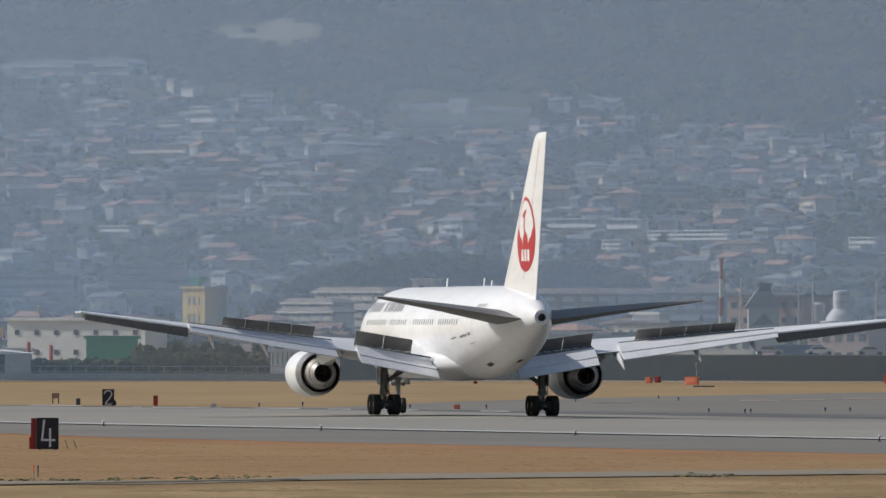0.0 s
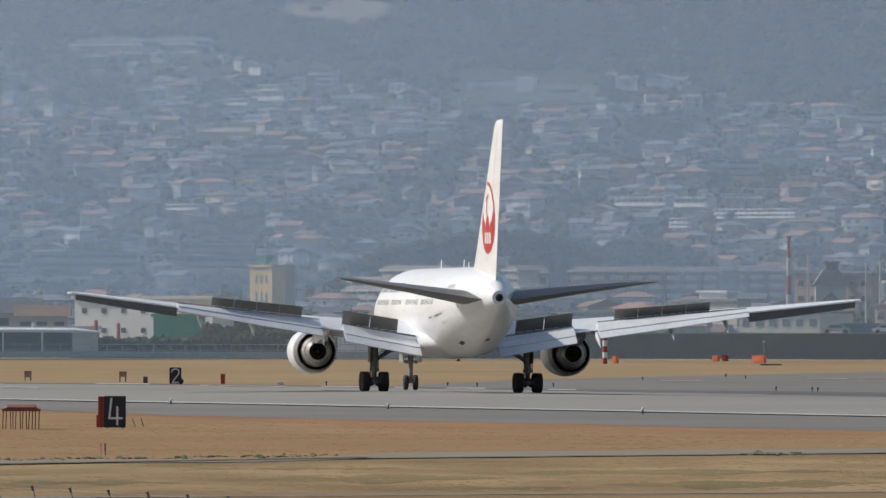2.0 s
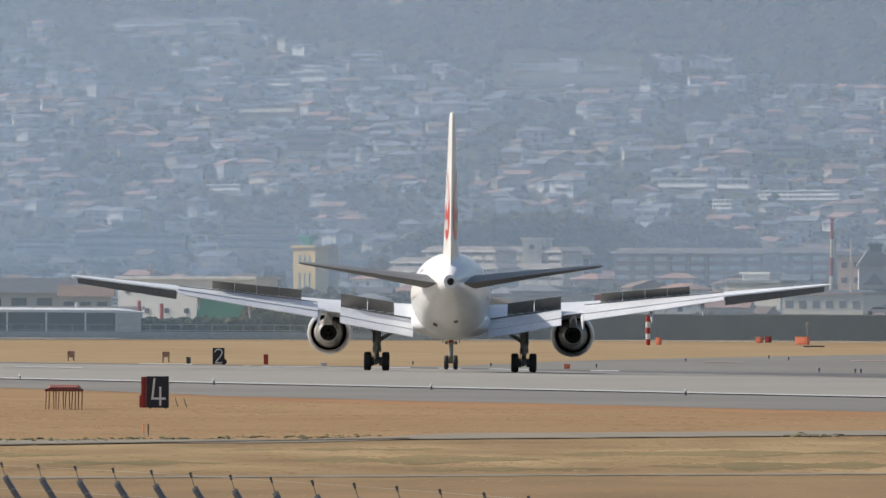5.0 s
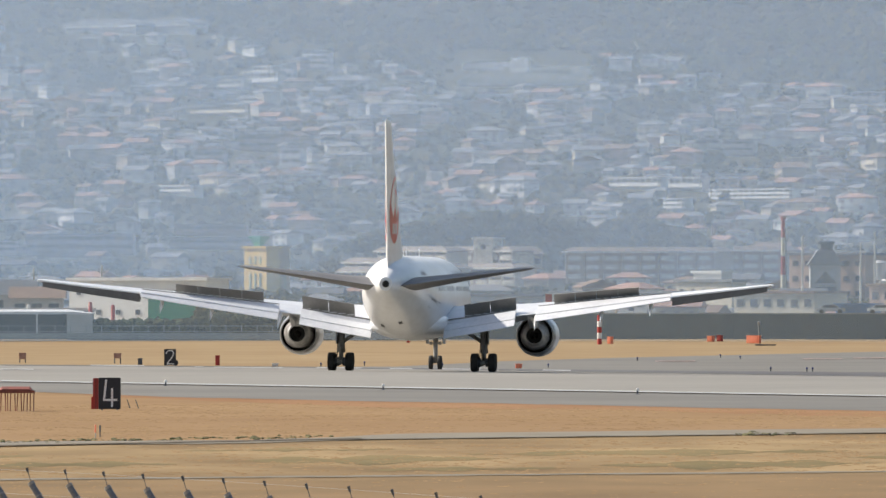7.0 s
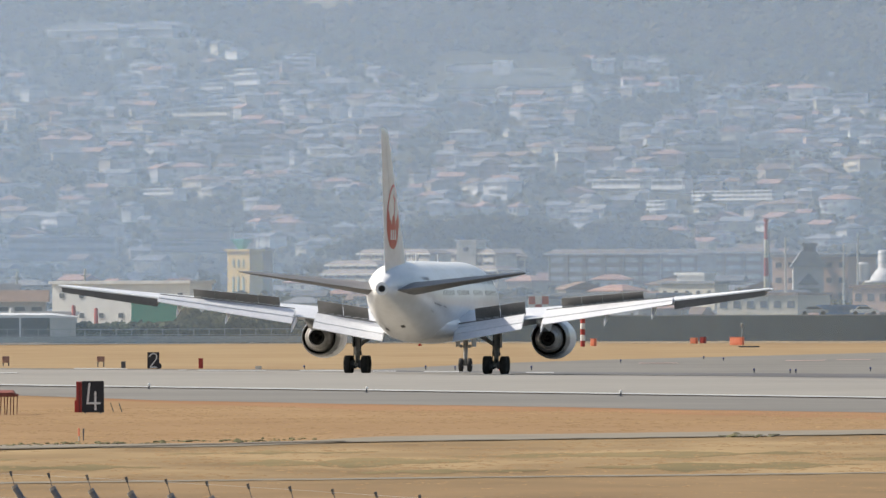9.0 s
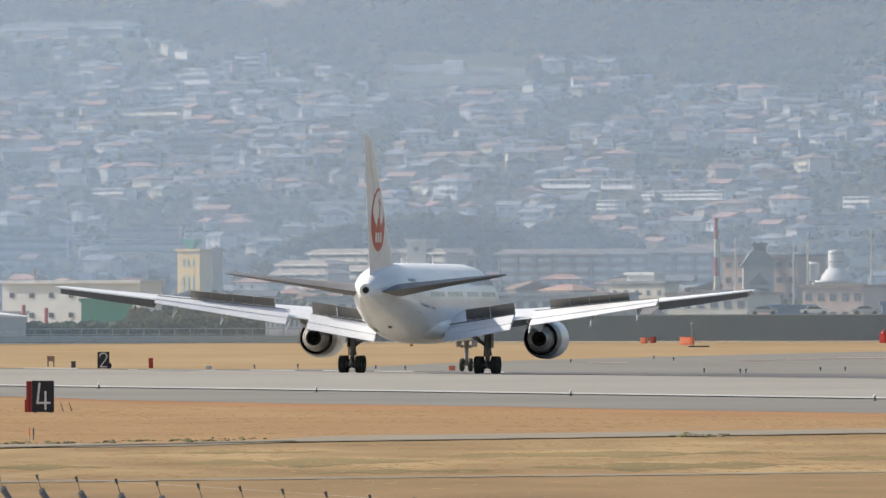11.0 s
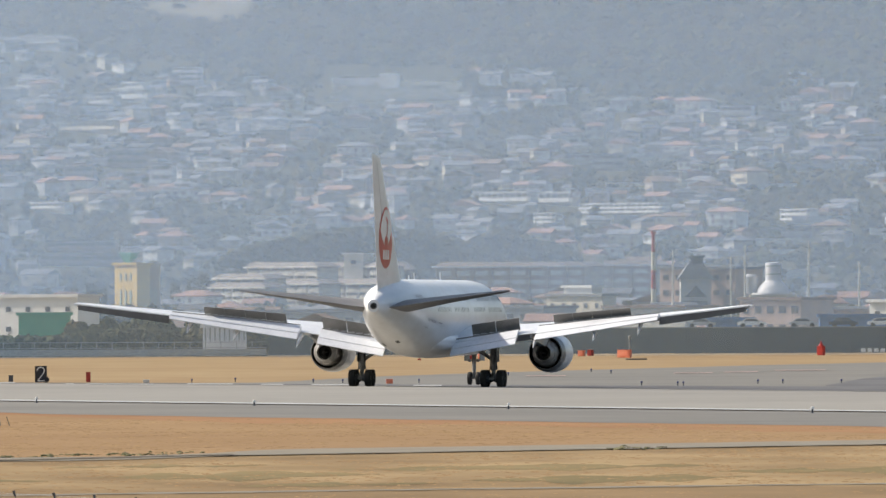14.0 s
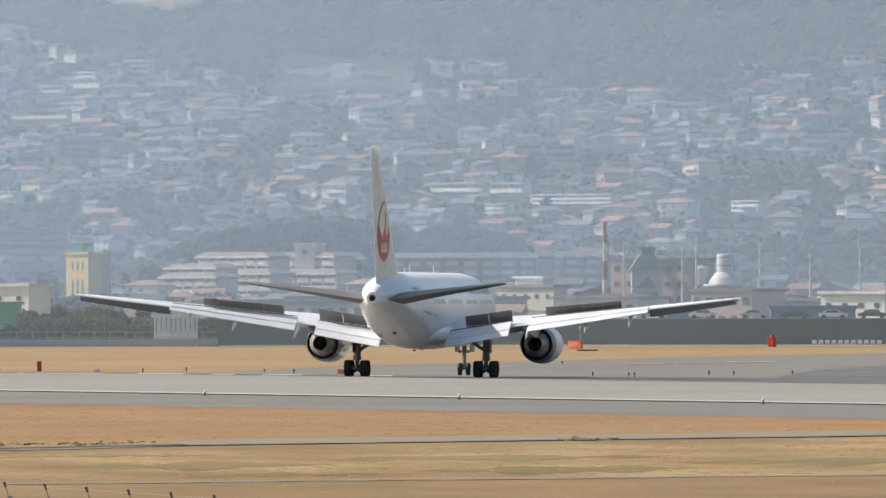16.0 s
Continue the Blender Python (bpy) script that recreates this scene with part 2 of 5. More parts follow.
def thing(name, label, category, group="", at=(0, 0, 0), turn=0):
    ob = new(name)
    ob.empty_display_size = 0.3
    ob.matrix_basis = pose(*at, 0, 0, turn)
    return tagged(ob, label, category, group)


# ---- ground ----
LEAN = radians(20)   # the runway runs away to the left by this much


def ground_z(x, y):
    p = x * math.cos(LEAN) + y * math.sin(LEAN)
    return float(np.interp(p, (211, 256, 335), (-0.36, -0.18, -1.05)))


def spot(b, e):
    """The place on the ground at a bearing (mrad to the right) and a dip below the level (mrad)."""
    y = H / e * 1000
    for _ in range(30):
        y = 0.5 * y + 0.5 * (H - ground_z(b * y / 1000, y)) / e * 1000
    x = b * y / 1000
    return Vector((x, y, ground_z(x, y)))


def mark(u, v):
    return spot((u - 784) / 22.5, (v - 542) / 22.5)


def ahead(u, v, d):
    """A place d metres off, by bearing and rise."""
    return Vector(((u - 784) / 22500 * d, d, H + (542 - v) / 22500 * d))


def strip(name, near, far, lift, material, label, category="", kind="structure", n=40, wob=0.0, span=(-700, 2500)):
    """A band of ground between two edges (each a list of survey marks from one end to the other)."""
    bm = bmesh.new()
    us = np.linspace(*span, 65)
    a = [mark(u, np.interp(u, *zip(*near)) + wob * (noise.noise((u * 0.013, lift * 50, 0)) + 0.5 * noise.noise((u * 0.06, lift * 50, 3)))) for u in us]
    b = [mark(u, np.interp(u, *zip(*far)) + wob * (noise.noise((u * 0.013, lift * 50, 9)) + 0.5 * noise.noise((u * 0.06, lift * 50, 7)))) for u in us]
    rows = []
    for k in range(n + 1):
        row = []
        for p, q in zip(a, b):
            c = p.lerp(q, k / n)
            row.append((c.x, c.y, ground_z(c.x, c.y) + lift))
        rows.append(row)
    loft(bm, rows, cap=False, closed=False)
    return tagged(part(name, bm, material), label, category or name, kind=kind)


bm = bmesh.new()
c, s = math.cos(LEAN), math.sin(LEAN)
loft(bm, [[(p * c - q * s, p * s + q * c, z) for q in (-5000, -500, 300, 1200, 2400, 5000)] for p, z in ((-3500, -0.36), (0, -0.36), (211, -0.36), (256, -0.18), (335, -1.05), (900, -1.05), (5200, -1.05))], cap=False, closed=False)
tagged(part("ground", bm, DRY), "flat airfield ground under dry golden grass", "ground", kind="structure")

# ---- runway, taxiway, verges ----
EDGE = [(-700, 664), (0, 677), (1568, 704), (2500, 720)]
FAR = [(-700, 641), (0, 647), (784, 652.5), (1568, 662), (2500, 674)]
strip("runway_shoulder", [(-700, 678), (0, 693), (330, 705), (1568, 729), (2500, 746)], EDGE, 0.03, SHOULDER, "dark grey asphalt shoulder beside the runway", "road", wob=0.7)
strip("runway", EDGE, FAR, 0.05, ASPHALT, "wide pale grey asphalt runway with a dark streak", "runway")
strip("taxiway", FAR, [(-700, 641), (560, 650.3), (700, 650), (900, 640), (1100, 634), (1568, 623), (2500, 606)], 0.04, SHOULDER, "grey asphalt taxiway turning off the runway", "taxiway")


def dash(u0, u1, v, thick, name, label, material=None, lift=0.08, slope=0.0172):
    bm = bmesh.new()
    us = np.linspace(u0, u1, max(2, int((u1 - u0) / 40) + 2))
    rows = []
    for k in (0, 0.5, 1):
        rows.append([])
        for u in us:
            p = mark(u, v + slope * (u - u0) + thick * (k - 0.5))
            rows[-1].append((p.x, p.y, p.z + lift))
    loft(bm, rows, cap=False, closed=False)
    return tagged(part(name, bm, material or PAINT), label, "marking", kind="structure")


dash(-700, 2500, 664.6, 1.7, "edge_line", "white painted line along the runway edge")
strip("dark_band", [(-700, 642.5), (0, 648.5), (500, 651.4), (900, 657.5), (1568, 668.5), (2500, 682)], [(-700, 641.6), (0, 647.4), (500, 650.6), (900, 654.5), (1568, 661), (2500, 671)], 0.065, DARKASPHALT, "dark streak on the far side of the runway", "marking", wob=0.5)
for u0, u1, v in ((-60, 60, 655), (160, 255, 648.2), (345, 360, 651.5), (380, 500, 652), (560, 640, 652.6), (690, 730, 654), (780, 850, 655), (960, 1010, 657)):
    dash(u0, u1, v, 1.3, "runway_marking", "white painted runway marking, worn", slope=0.008)
for u0, u1, v in ((1420, 1490, 637), (1510, 1570, 635.5), (1600, 1690, 633), (1160, 1230, 641)):
    dash(u0, u1, v, .8, "taxi_marking", "faded reddish taxiway marking", mat("faded red marking", (0.48, 0.34, 0.30), 0.8), slope=-0.004)
strip("dark_apron", [(1690, 661), (1760, 664), (2500, 674)], [(1690, 660), (1760, 647), (1860, 641), (2500, 628)], 0.06, DARKASPHALT, "dark patch of fresh asphalt on the taxiway", "asphalt", span=(1690, 2500), wob=0.4)
# service path with its kerb, and the thin ditch in front
strip("verge_grass", [(-700, 796), (0, 785), (590, 778), (784, 770), (1568, 762), (2500, 751)], [(-700, 677), (0, 692), (330, 704), (1568, 728), (2500, 745)], 0.018, REDSOIL, "smooth russet dry grass beside the runway shoulder", "grass", wob=1.0)
strip("russet_verge", [(150, 701), (420, 713), (700, 723), (1100, 727), (1568, 740), (2500, 757)], [(150, 698), (330, 703), (1568, 727.5), (2500, 744.5)], 0.022, RUSSET, "reddish bare grass along the runway shoulder", "grass", n=8, wob=2.5, span=(150, 2500))
strip("service_path", [(-700, 802), (0, 791), (440, 787), (640, 780), (1568, 768.2), (2500, 757)], [(-700, 795), (0, 784), (440, 781), (600, 776), (690, 770.5), (784, 768.5), (1120, 765), (1568, 760), (2500, 749)], 0.04, PATHCOL, "narrow weathered concrete service path in the grass", "path", wob=0.6)
dash(-700, 640, 806.5, 1.6, "path_edge", "dark edge of the service path", EDGEDARK, 0.06, -0.0205)
strip("near_grass", [(-700, 990), (2500, 960)], [(-700, 803), (0, 792), (640, 781), (1568, 769), (2500, 758)], 0.02, STRIPE, "paler mown dry grass before the service path", "grass", wob=1.0)
for u0, u1, v, th in ((400, 900, 818, 9), (820, 1500, 806, 6), (-60, 330, 826, 5), (300, 700, 800, 3), (1050, 1560, 826, 8), (1500, 2100, 812, 7), (640, 1000, 834, 4), (-300, 60, 812, 5)):
    lens = [(u0 + (u1 - u0) * k / 8, th * math.sin(math.pi * k / 8) * (.75 + .35 * math.sin(k * 2.3 + u0))) for k in range(9)]
    strip("olive_grass", [(u, v - .009 * (u - u0) + s) for u, s in lens], [(u, v - .009 * (u - u0) - s) for u, s in lens], 0.026, OLIVE, "darker olive patch in the mown dry grass", "grass", n=8, wob=2.5, span=(u0, u1))
strip("ditch", [(-700, 860), (215, 850.5), (784, 845), (1568, 838), (2500, 830)], [(-700, 856.5), (215, 848), (784, 842.6), (1568, 836), (2500, 828.5)], 0.035, PATHCOL, "thin grey drainage line in the grass", "ditch", wob=0.8)
strip("brown_verge", [(-700, 990), (2500, 960)], [(-700, 861), (215, 851.5), (784, 846), (1568, 839.5), (2500, 831)], 0.03, BROWNGRASS, "darker brown grass before the drainage line", "grass", wob=1.6)
strip("far_path", [(-700, 609), (0, 605), (784, 602), (1568, 598), (2500, 593)], [(-700, 606.5), (0, 602.5), (784, 599.5), (1568, 595.5), (2500, 590)], 0.04, SHOULDER, "grey perimeter road before the wall", "road")

# ---- the aircraft ----
plane = thing("airliner", "white twin-engine airliner with red tail disc, flaps and spoilers out", "airplane")


def mirror_parts(build):
    for side in (-1, 1):
        build(side)


def body_ring(y, zc, w, h, n=40):
    return [(w * math.cos(a), y, zc + h * math.sin(a)) for a in (i * math.tau / n for i in range(n))]


STATIONS = ((28.4, 4.0, .04, .04), (28.2, 4.0, .4, .36), (27.6, 4.05, .95, .85), (26.6, 4.15, 1.45, 1.4), (25, 4.35, 1.95, 2.0), (23, 4.5, 2.3, 2.4), (20.5, 4.62, 2.48, 2.63), (18, 4.65, 2.515, 2.68),
            (8, 4.65, 2.515, 2.68), (0, 4.65, 2.515, 2.68), (-8, 4.65, 2.515, 2.68), (-10, 4.69, 2.5, 2.63), (-12, 4.79, 2.43, 2.52), (-14, 4.93, 2.3, 2.36), (-16, 5.07, 2.12, 2.17), (-18, 5.22, 1.88, 1.93), (-20, 5.37, 1.58, 1.64),
            (-22, 5.47, 1.2, 1.3), (-23.5, 5.5, .88, .98), (-24.6, 5.5, .62, .68), (-25.3, 5.48, .40, .42))
bm = bmesh.new()
loft(bm, [body_ring(*s) for s in STATIONS])
fuselage = part("fuselage", bm, WHITE, plane, "glossy white fuselage", smooth=40)
bm = bmesh.new()
spun(bm, [(-25.2, .24), (-25.5, .2), (-25.52, .17), (-25.4, .13)], 20, at=(0, 0, 5.48), cap=True)
part("exhaust", bm, DARK, fuselage, "dark exhaust pipe in the tail cone", smooth=30)


def skin(y, a):
    """A place on the fuselage's side at angle a above the middle, and its normal's angle."""
    ys = [s[0] for s in STATIONS][::-1]
    zc, w, h = (float(np.interp(y, ys, [s[k] for s in STATIONS][::-1])) for k in (1, 2, 3))
    return Vector((w * math.cos(a), y, zc + h * math.sin(a)))


def patch(bm, y0, y1, a0, a1, side, lift=0.012, n=4):
    """A sheet laid on the fuselage."""
    rows = []
    for i in range(n + 1):
        a = a0 + (a1 - a0) * i / n
        row = []
        for j in range(3):
            p = skin(y0 + (y1 - y0) * j / 2, a)
            row.append((side * (p.x + lift * math.cos(a)), p.y, p.z + lift * math.sin(a)))
        rows.append(row)
    loft(bm, rows, cap=False, closed=False)


def angle_for(y, z):
    zc, h = (float(np.interp(y, [s[0] for s in STATIONS][::-1], [s[k] for s in STATIONS][::-1])) for k in (1, 3))
    return math.asin(max(-1, min(1, (z - zc) / h)))


for side in (-1, 1):
    for k in range(44):
        y = 19.5 - k * 0.72
        if k in (10, 11, 20, 21, 22, 33, 34) or y < -12.2:
            continue
        bm = bmesh.new()
        patch(bm, y - .11, y + .11, angle_for(y, 5.08), angle_for(y, 5.40), side, n=2)
        part("cabin_window", bm, GLASS, fuselage)
    # door outlines
    for y in (21.6, 11.8, 3.9, -14.6):
        bm = bmesh.new()
        for y0, y1, z0, z1 in ((y - .5, y - .46, 4.0, 5.9), (y + .46, y + .5, 4.0, 5.9), (y - .5, y + .5, 5.86, 5.9), (y - .5, y + .5, 4.0, 4.04)):
            patch(bm, y0, y1, angle_for(y, z0), angle_for(y, z1), side, n=3)
        part("cabin_door", bm, GREYLINE, fuselage, "grey outline of a cabin door")
    # title, as plain bars of its letters' size
    y = 20.6
    for k, w in enumerate((.8, .9, .8, .9, .9, 0, .9, .35, .9, .7, .35, .9, .8, .8)):
        if w:
            bm = bmesh.new()
            for y0, y1 in ((.0, .2), (.42, .62)) if w > .5 else ((.1, .32),):
                patch(bm, y - w * y1, y - w * y0, angle_for(y - .4, 5.85), angle_for(y - .4, 6.42), side, n=4)
            part("title_bar", bm, LETTER, fuselage, "charcoal bar of the cabin title")
        y -= w + .12 if w else .8
    for k in range(9):
        if k != 6:
            bm = bmesh.new()
            patch(bm, -12.5 - k * .27, -12.37 - k * .27, angle_for(-13, 4.36), angle_for(-13, 4.5), side, n=1)
            part("type_bar", bm, LETTER, fuselage, "small dark bar low on the rear body")
    for k in range(5):
        bm = bmesh.new()
        patch(bm, -15.6 - k * .42, -15.36 - k * .42, angle_for(-16, 6.05), angle_for(-16, 6.25), side, n=1)
        part("registration_bar", bm, GREYLINE, fuselage, "small dark bar under the tail fin")
    bm = bmesh.new()
    patch(bm, -11.3, -9.9, angle_for(-10, 4.24), angle_for(-10, 4.3), side, n=1)
    part("hatch_line", bm, LETTER, fuselage)
for y, hh in ((6, .55), (-6.5, .5), (-9, .35)):
    bm = bmesh.new()
    top = skin(y, math.pi / 2).z
    loft(bm, [[(-.02, y + .16 - a, top - .05 + z), (.02, y + .16 - a, top - .05 + z), (.015, y - .1 - a, top - .05 + z), (-.015, y - .1 - a, top - .05 + z)] for z, a in ((0, 0), (hh, .25))])
    part("antenna", bm, WHITE, fuselage, "small white blade antenna")
for y, a, r, x in ((-14.3, -1.15, .55, -1), (-16.5, -1.4, .4, 1)):
    bm = bmesh.new()
    patch(bm, y - r, y + r, a - .06, a + .06, x, n=2)
    part("vent", bm, DARK, fuselage, "dark square vent under the tail")
bm = bmesh.new()
spun(bm, [(1.86, .13), (1.93, .12), (2.0, .05), (2.0, .001)][::-1], 12, "Z", (0, -4, -.15), cap=False)
part("beacon", bm, mat("red beacon glass", (0.6, 0.02, 0.02), 0.1), fuselage, "small red beacon lamp")
# wing-to-body fairing
bm = bmesh.new()
loft(bm, [[(w * math.cos(a), y, 2.95 + (h if math.sin(a) < 0 else 1.0) * math.sin(a)) for a in (i * math.tau / 28 for i in range(28))] for y, w, h in ((12, .6, .3), (10, 2.0, .9), (7, 2.6, 1.06), (2, 2.68, 1.12), (-3, 2.6, 1.08), (-6, 2.3, .95), (-9, 1.7, .75), (-12, .6, .4))])
part("wing_fairing", bm, WHITE, plane, smooth=50)


def foil(x, le, te, z, thick, twist=0.0, n=9):
    """A wing section at x, from nose to tail and back."""
    c, pts = le - te, []
    prof = [(0, 0), (.02, .3), (.08, .62), (.2, .9), (.38, 1), (.6, .78), (.8, .42), (1, .04)]
    for t, h in prof:
        pts.append((x, le - t * c, z + thick * c * .55 * h + twist * (.5 - t) * c))
    for t, h in prof[::-1]:
        pts.append((x, le - t * c, z - thick * c * .45 * h + twist * (.5 - t) * c))
    return pts


LE = lambda x: 10.5 - x * 0.693
TE = lambda x: float(np.interp(x, (0, 8, 23.8), (-3.6, -4.3, -8.3)))
WZ = lambda x: 3.12 + 0.109 * (x - 2.3) + 0.0004 * (x - 8) ** 2 * (x > 8)


def wing(side):
    bm = bmesh.new()
    xs = (1.5, 3, 5, 7.7, 11, 14, 17, 20, 22.8, 23.5, 23.75)
    loft(bm, [[(side * p[0], p[1], p[2]) for p in foil(x, LE(x) - (.9 if x > 23.6 else .2 if x > 23 else 0), TE(x) + (.2 if x > 23.6 else 0), WZ(x), float(np.interp(x, (1.5, 8, 23.8), (.135, .11, .095))), .03)] for x in xs])
    w = part("wing", bm, WING, plane, "pale grey swept wing", smooth=50)
    # strip ahead of the outer trailing edge, dark to paint the underside's shade
    bm = bmesh.new()
    loft(bm, [[(side * x, TE(x) + 1.1, WZ(x) - .06), (side * x, TE(x) + 1.1, WZ(x) - .2), (side * x, TE(x) - .16, WZ(x) - dz), (side * x, TE(x) - .16, WZ(x) - .03)] for x, dz in ((17.2, .56), (20, .48), (23.35, .36))])
    part("aileron", bm, SHADEGREY, w, "aileron edge in grey darkened for shade", smooth=20)
    bm = bmesh.new()
    loft(bm, [[(side * x, TE(x) + .3, WZ(x) + .12), (side * x, TE(x) + .3, WZ(x) - .02), (side * x, TE(x) - .2, WZ(x) - .03), (side * x, TE(x) - .2, WZ(x) + .06)] for x in (17.2, 20, 23.6)])
    part("trailing_edge", bm, WHITE, w)

    def flap(name, pts, label):
        bm = bmesh.new()
        rings = []
        for x, zt, zb, ext in pts:
            y0 = TE(x) + .5
            y1 = TE(x) - ext
            ym, zm = y0 * .45 + y1 * .55, zt * .42 + zb * .58
            rings.append([(side * x, y0 + .3, zt - .1), (side * x, y0, zt + .02), (side * x, ym, zm + .12), (side * x, y1, zb + .02), (side * x, y1 + .02, zb - .02), (side * x, ym + .1, zm - .12), (side * x, y0 + .15, zt - .3)])
        loft(bm, rings)
        f = part(name, bm, WING, w, label, smooth=40)
        # slot between the two flap leaves
        bm = bmesh.new()
        rings = []
        for x, zt, zb, ext in pts:
            y0, y1 = TE(x) + .5, TE(x) - ext
            yy, zz = y0 * .38 + y1 * .62, zt * .33 + zb * .67
            rings.append([(side * x, yy - .02, zz + .17), (side * x, yy - .06, zz + .13), (side * x, yy + .03, zz + .05)])
        loft(bm, rings)
        part("flap_slot", bm, WING, f)

    flap("inboard_flap", [(2.35, 3.1, 2.0, 1.7), (4.6, 3.45, 2.4, 1.65), (6.95, 3.85, 2.85, 1.6)], "extended pale grey inboard flap")
    flap("outboard_flap", [(8.35, 4.1, 3.15, 1.5), (12.5, 4.55, 3.8, 1.2), (17.1, 5.0, 4.55, .8)], "extended pale grey outboard flap")
    # Solid dark strips that paint the shade of the gap over each flap.
    for pts in (((2.4, 3.12), (6.9, 3.87)), ((8.4, 4.12), (12.5, 4.57), (17.1, 5.02))):
        bm = bmesh.new()
        loft(bm, [[(side * x, TE(x) + .72, z - .12), (side * x, TE(x) + .58, z - .08), (side * x, TE(x) + .56, z + .06), (side * x, TE(x) + .7, z + .06)] for x, z in pts])
        part("flap_gap_shade", bm, SPOILER, w, "dark strip painting the shade above the flap")
    # spoilers, raised
    def panels(xa, xb, n, ya, z0a, z1a, z0b, z1b):
        for k in range(n):
            xs = [xa + (xb - xa) * (k + d) / n for d in (.012, .988)]
            bm = bmesh.new()
            rings = []
            for x in xs:
                q = (x - xa) / (xb - xa)
                z0, z1, y = z0a + (z0b - z0a) * q, z1a + (z1b - z1a) * q, TE(x) + ya
                rings.append([(side * x, y + .45, z0), (side * x, y - .3, z1), (side * x, y - .36, z1 - .02), (side * x, y + .32, z0 - .03)])
            loft(bm, rings)
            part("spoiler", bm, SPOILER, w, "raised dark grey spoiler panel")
        m = n * 3
        for k in range(m):
            q = (k + .5) / m
            x = xa + (xb - xa) * q
            z = z0a + (z0b - z0a) * q
            part("hinge_gap", bmeshed(lambda b: box(b, side * x - .22, side * x + .22, TE(x) + ya + .2, TE(x) + ya + .25, z + .02, z + .07)), SIGNWHITE, w)

    panels(3.55, 6.95, 2, 1.0, 3.42, 4.2, 3.85, 4.72)
    panels(9.4, 15.0, 4, .9, 4.28, 4.92, 4.86, 5.42)
    # solid dark strips that paint the shade under the raised spoilers
    bm = bmesh.new()
    loft(bm, [[(side * x, TE(x) + .8, z), (side * x, TE(x) + .55, z - .2), (side * x, TE(x) + .5, z - .02)] for x, z in ((2.5, 3.25), (6.95, 3.88))])
    part("spoiler_bay_shade", bm, SPOILER, w)
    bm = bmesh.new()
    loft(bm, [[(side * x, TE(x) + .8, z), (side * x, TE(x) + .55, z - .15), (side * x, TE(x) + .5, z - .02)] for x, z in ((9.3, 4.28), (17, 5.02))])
    part("spoiler_bay_shade", bm, SPOILER, w)
    # flap-track fairings
    for x, z, L in ((8.3, 3.45, 2.6), (12.6, 3.95, 2.4), (15.8, 4.4, 2.0)):
        bm = bmesh.new()
        rings = []
        for t, r in ((0, .02), (.15, .14), (.45, .2), (.8, .13), (1, .02)):
            y = TE(x) + 1.6 - t * (L + .9)
            zz = z + .1 - .95 * t * t
            rings.append([(side * x + .7 * r * math.cos(a), y, zz + 1.3 * r * math.sin(a)) for a in (i * math.tau / 10 for i in range(10))])
        loft(bm, rings)
        part("track_fairing", bm, WING, w, smooth=40)
    bm = bmesh.new()
    tube(bm, (side * 23.6, TE(23.6) + .1, WZ(23.6) + .02), (side * 23.6, TE(23.6) - .35, WZ(23.6) + .05), .07, .02)
    part("wingtip_light", bm, SIGNWHITE, w)

    # engine
    ex, ey, ez = side * 7.75, 6.2, 2.22
    e = part("engine", bmeshed(lambda b: spun(b, [(3.15, 1.08), (3.3, 1.14), (3.25, 1.22), (2.6, 1.33), (1.2, 1.4), (-.2, 1.38), (-1.4, 1.28), (-2.15, 1.17), (-2.17, 1.13), (-1.4, 1.16), (0, 1.15), (2.4, 1.1), (3.15, 1.08)], 40, at=(ex, ey, ez))), WHITE, plane, "white engine cowl, open reverser gap", smooth=40)
    part("inlet_lip", bmeshed(lambda b: spun(b, [(3.1, 1.07), (3.36, 1.15), (3.2, 1.245)], 40, at=(ex, ey, ez))), LIP, e, "polished metal inlet lip", smooth=60)
    part("reverser_sleeve", bmeshed(lambda b: spun(b, [(-1.15, 1.318), (-1.4, 1.29), (-2.18, 1.18), (-2.2, 1.12), (-1.9, 1.11)], 40, at=(ex, ey, ez))), SLEEVE, e, "dark metal reverser sleeve", smooth=40)
    part("fan_duct", bmeshed(lambda b: spun(b, [(-1.0, 1.14), (-.6, .95), (-.6, .1)], 36, at=(ex, ey, ez))), DARK, e, "black fan duct", smooth=40)
    part("duct_lining", bmeshed(lambda b: spun(b, [(-2.16, 1.125), (-1.0, 1.14)], 40, at=(ex, ey, ez))), SLEEVE, e, smooth=40)
    part("nozzle", bmeshed(lambda b: spun(b, [(-.6, 1.04), (-1.5, 1.03), (-2.3, .92), (-2.75, .78), (-2.76, .74), (-3.3, .56), (-3.3, .52), (-2.6, .53)], 36, at=(ex, ey, ez))), METAL, e, "shiny bare metal core nozzle", smooth=40)
    part("exhaust_core", bmeshed(lambda b: spun(b, [(-2.6, .525), (-2.65, .1), (-2.66, .001)], 30, at=(ex, ey, ez))), DARK, e, "sooty exhaust opening", smooth=30)
    part("exhaust_plug", bmeshed(lambda b: spun(b, [(-2.2, .3), (-2.9, .22), (-3.5, .04), (-3.5, .001)], 24, at=(ex, ey, ez))), DARK, e, smooth=40)
    bm = bmesh.new()
    loft(bm, [[(ex + w2, y, z) for w2, y, z in ((-wd, yy + .0, zb), (wd, yy, zb), (wd, yy, zt), (-wd, yy, zt))] for yy, wd, zb, zt in ((8.5, .08, 3.3, 3.55), (6, .22, 3.2, 3.9), (2, .24, 2.7, 3.8), (0, .2, 2.9, 3.7), (-3.4, .06, 3.3, 3.6))])
    part("pylon", bm, WING, e, "grey engine pylon", smooth=30)
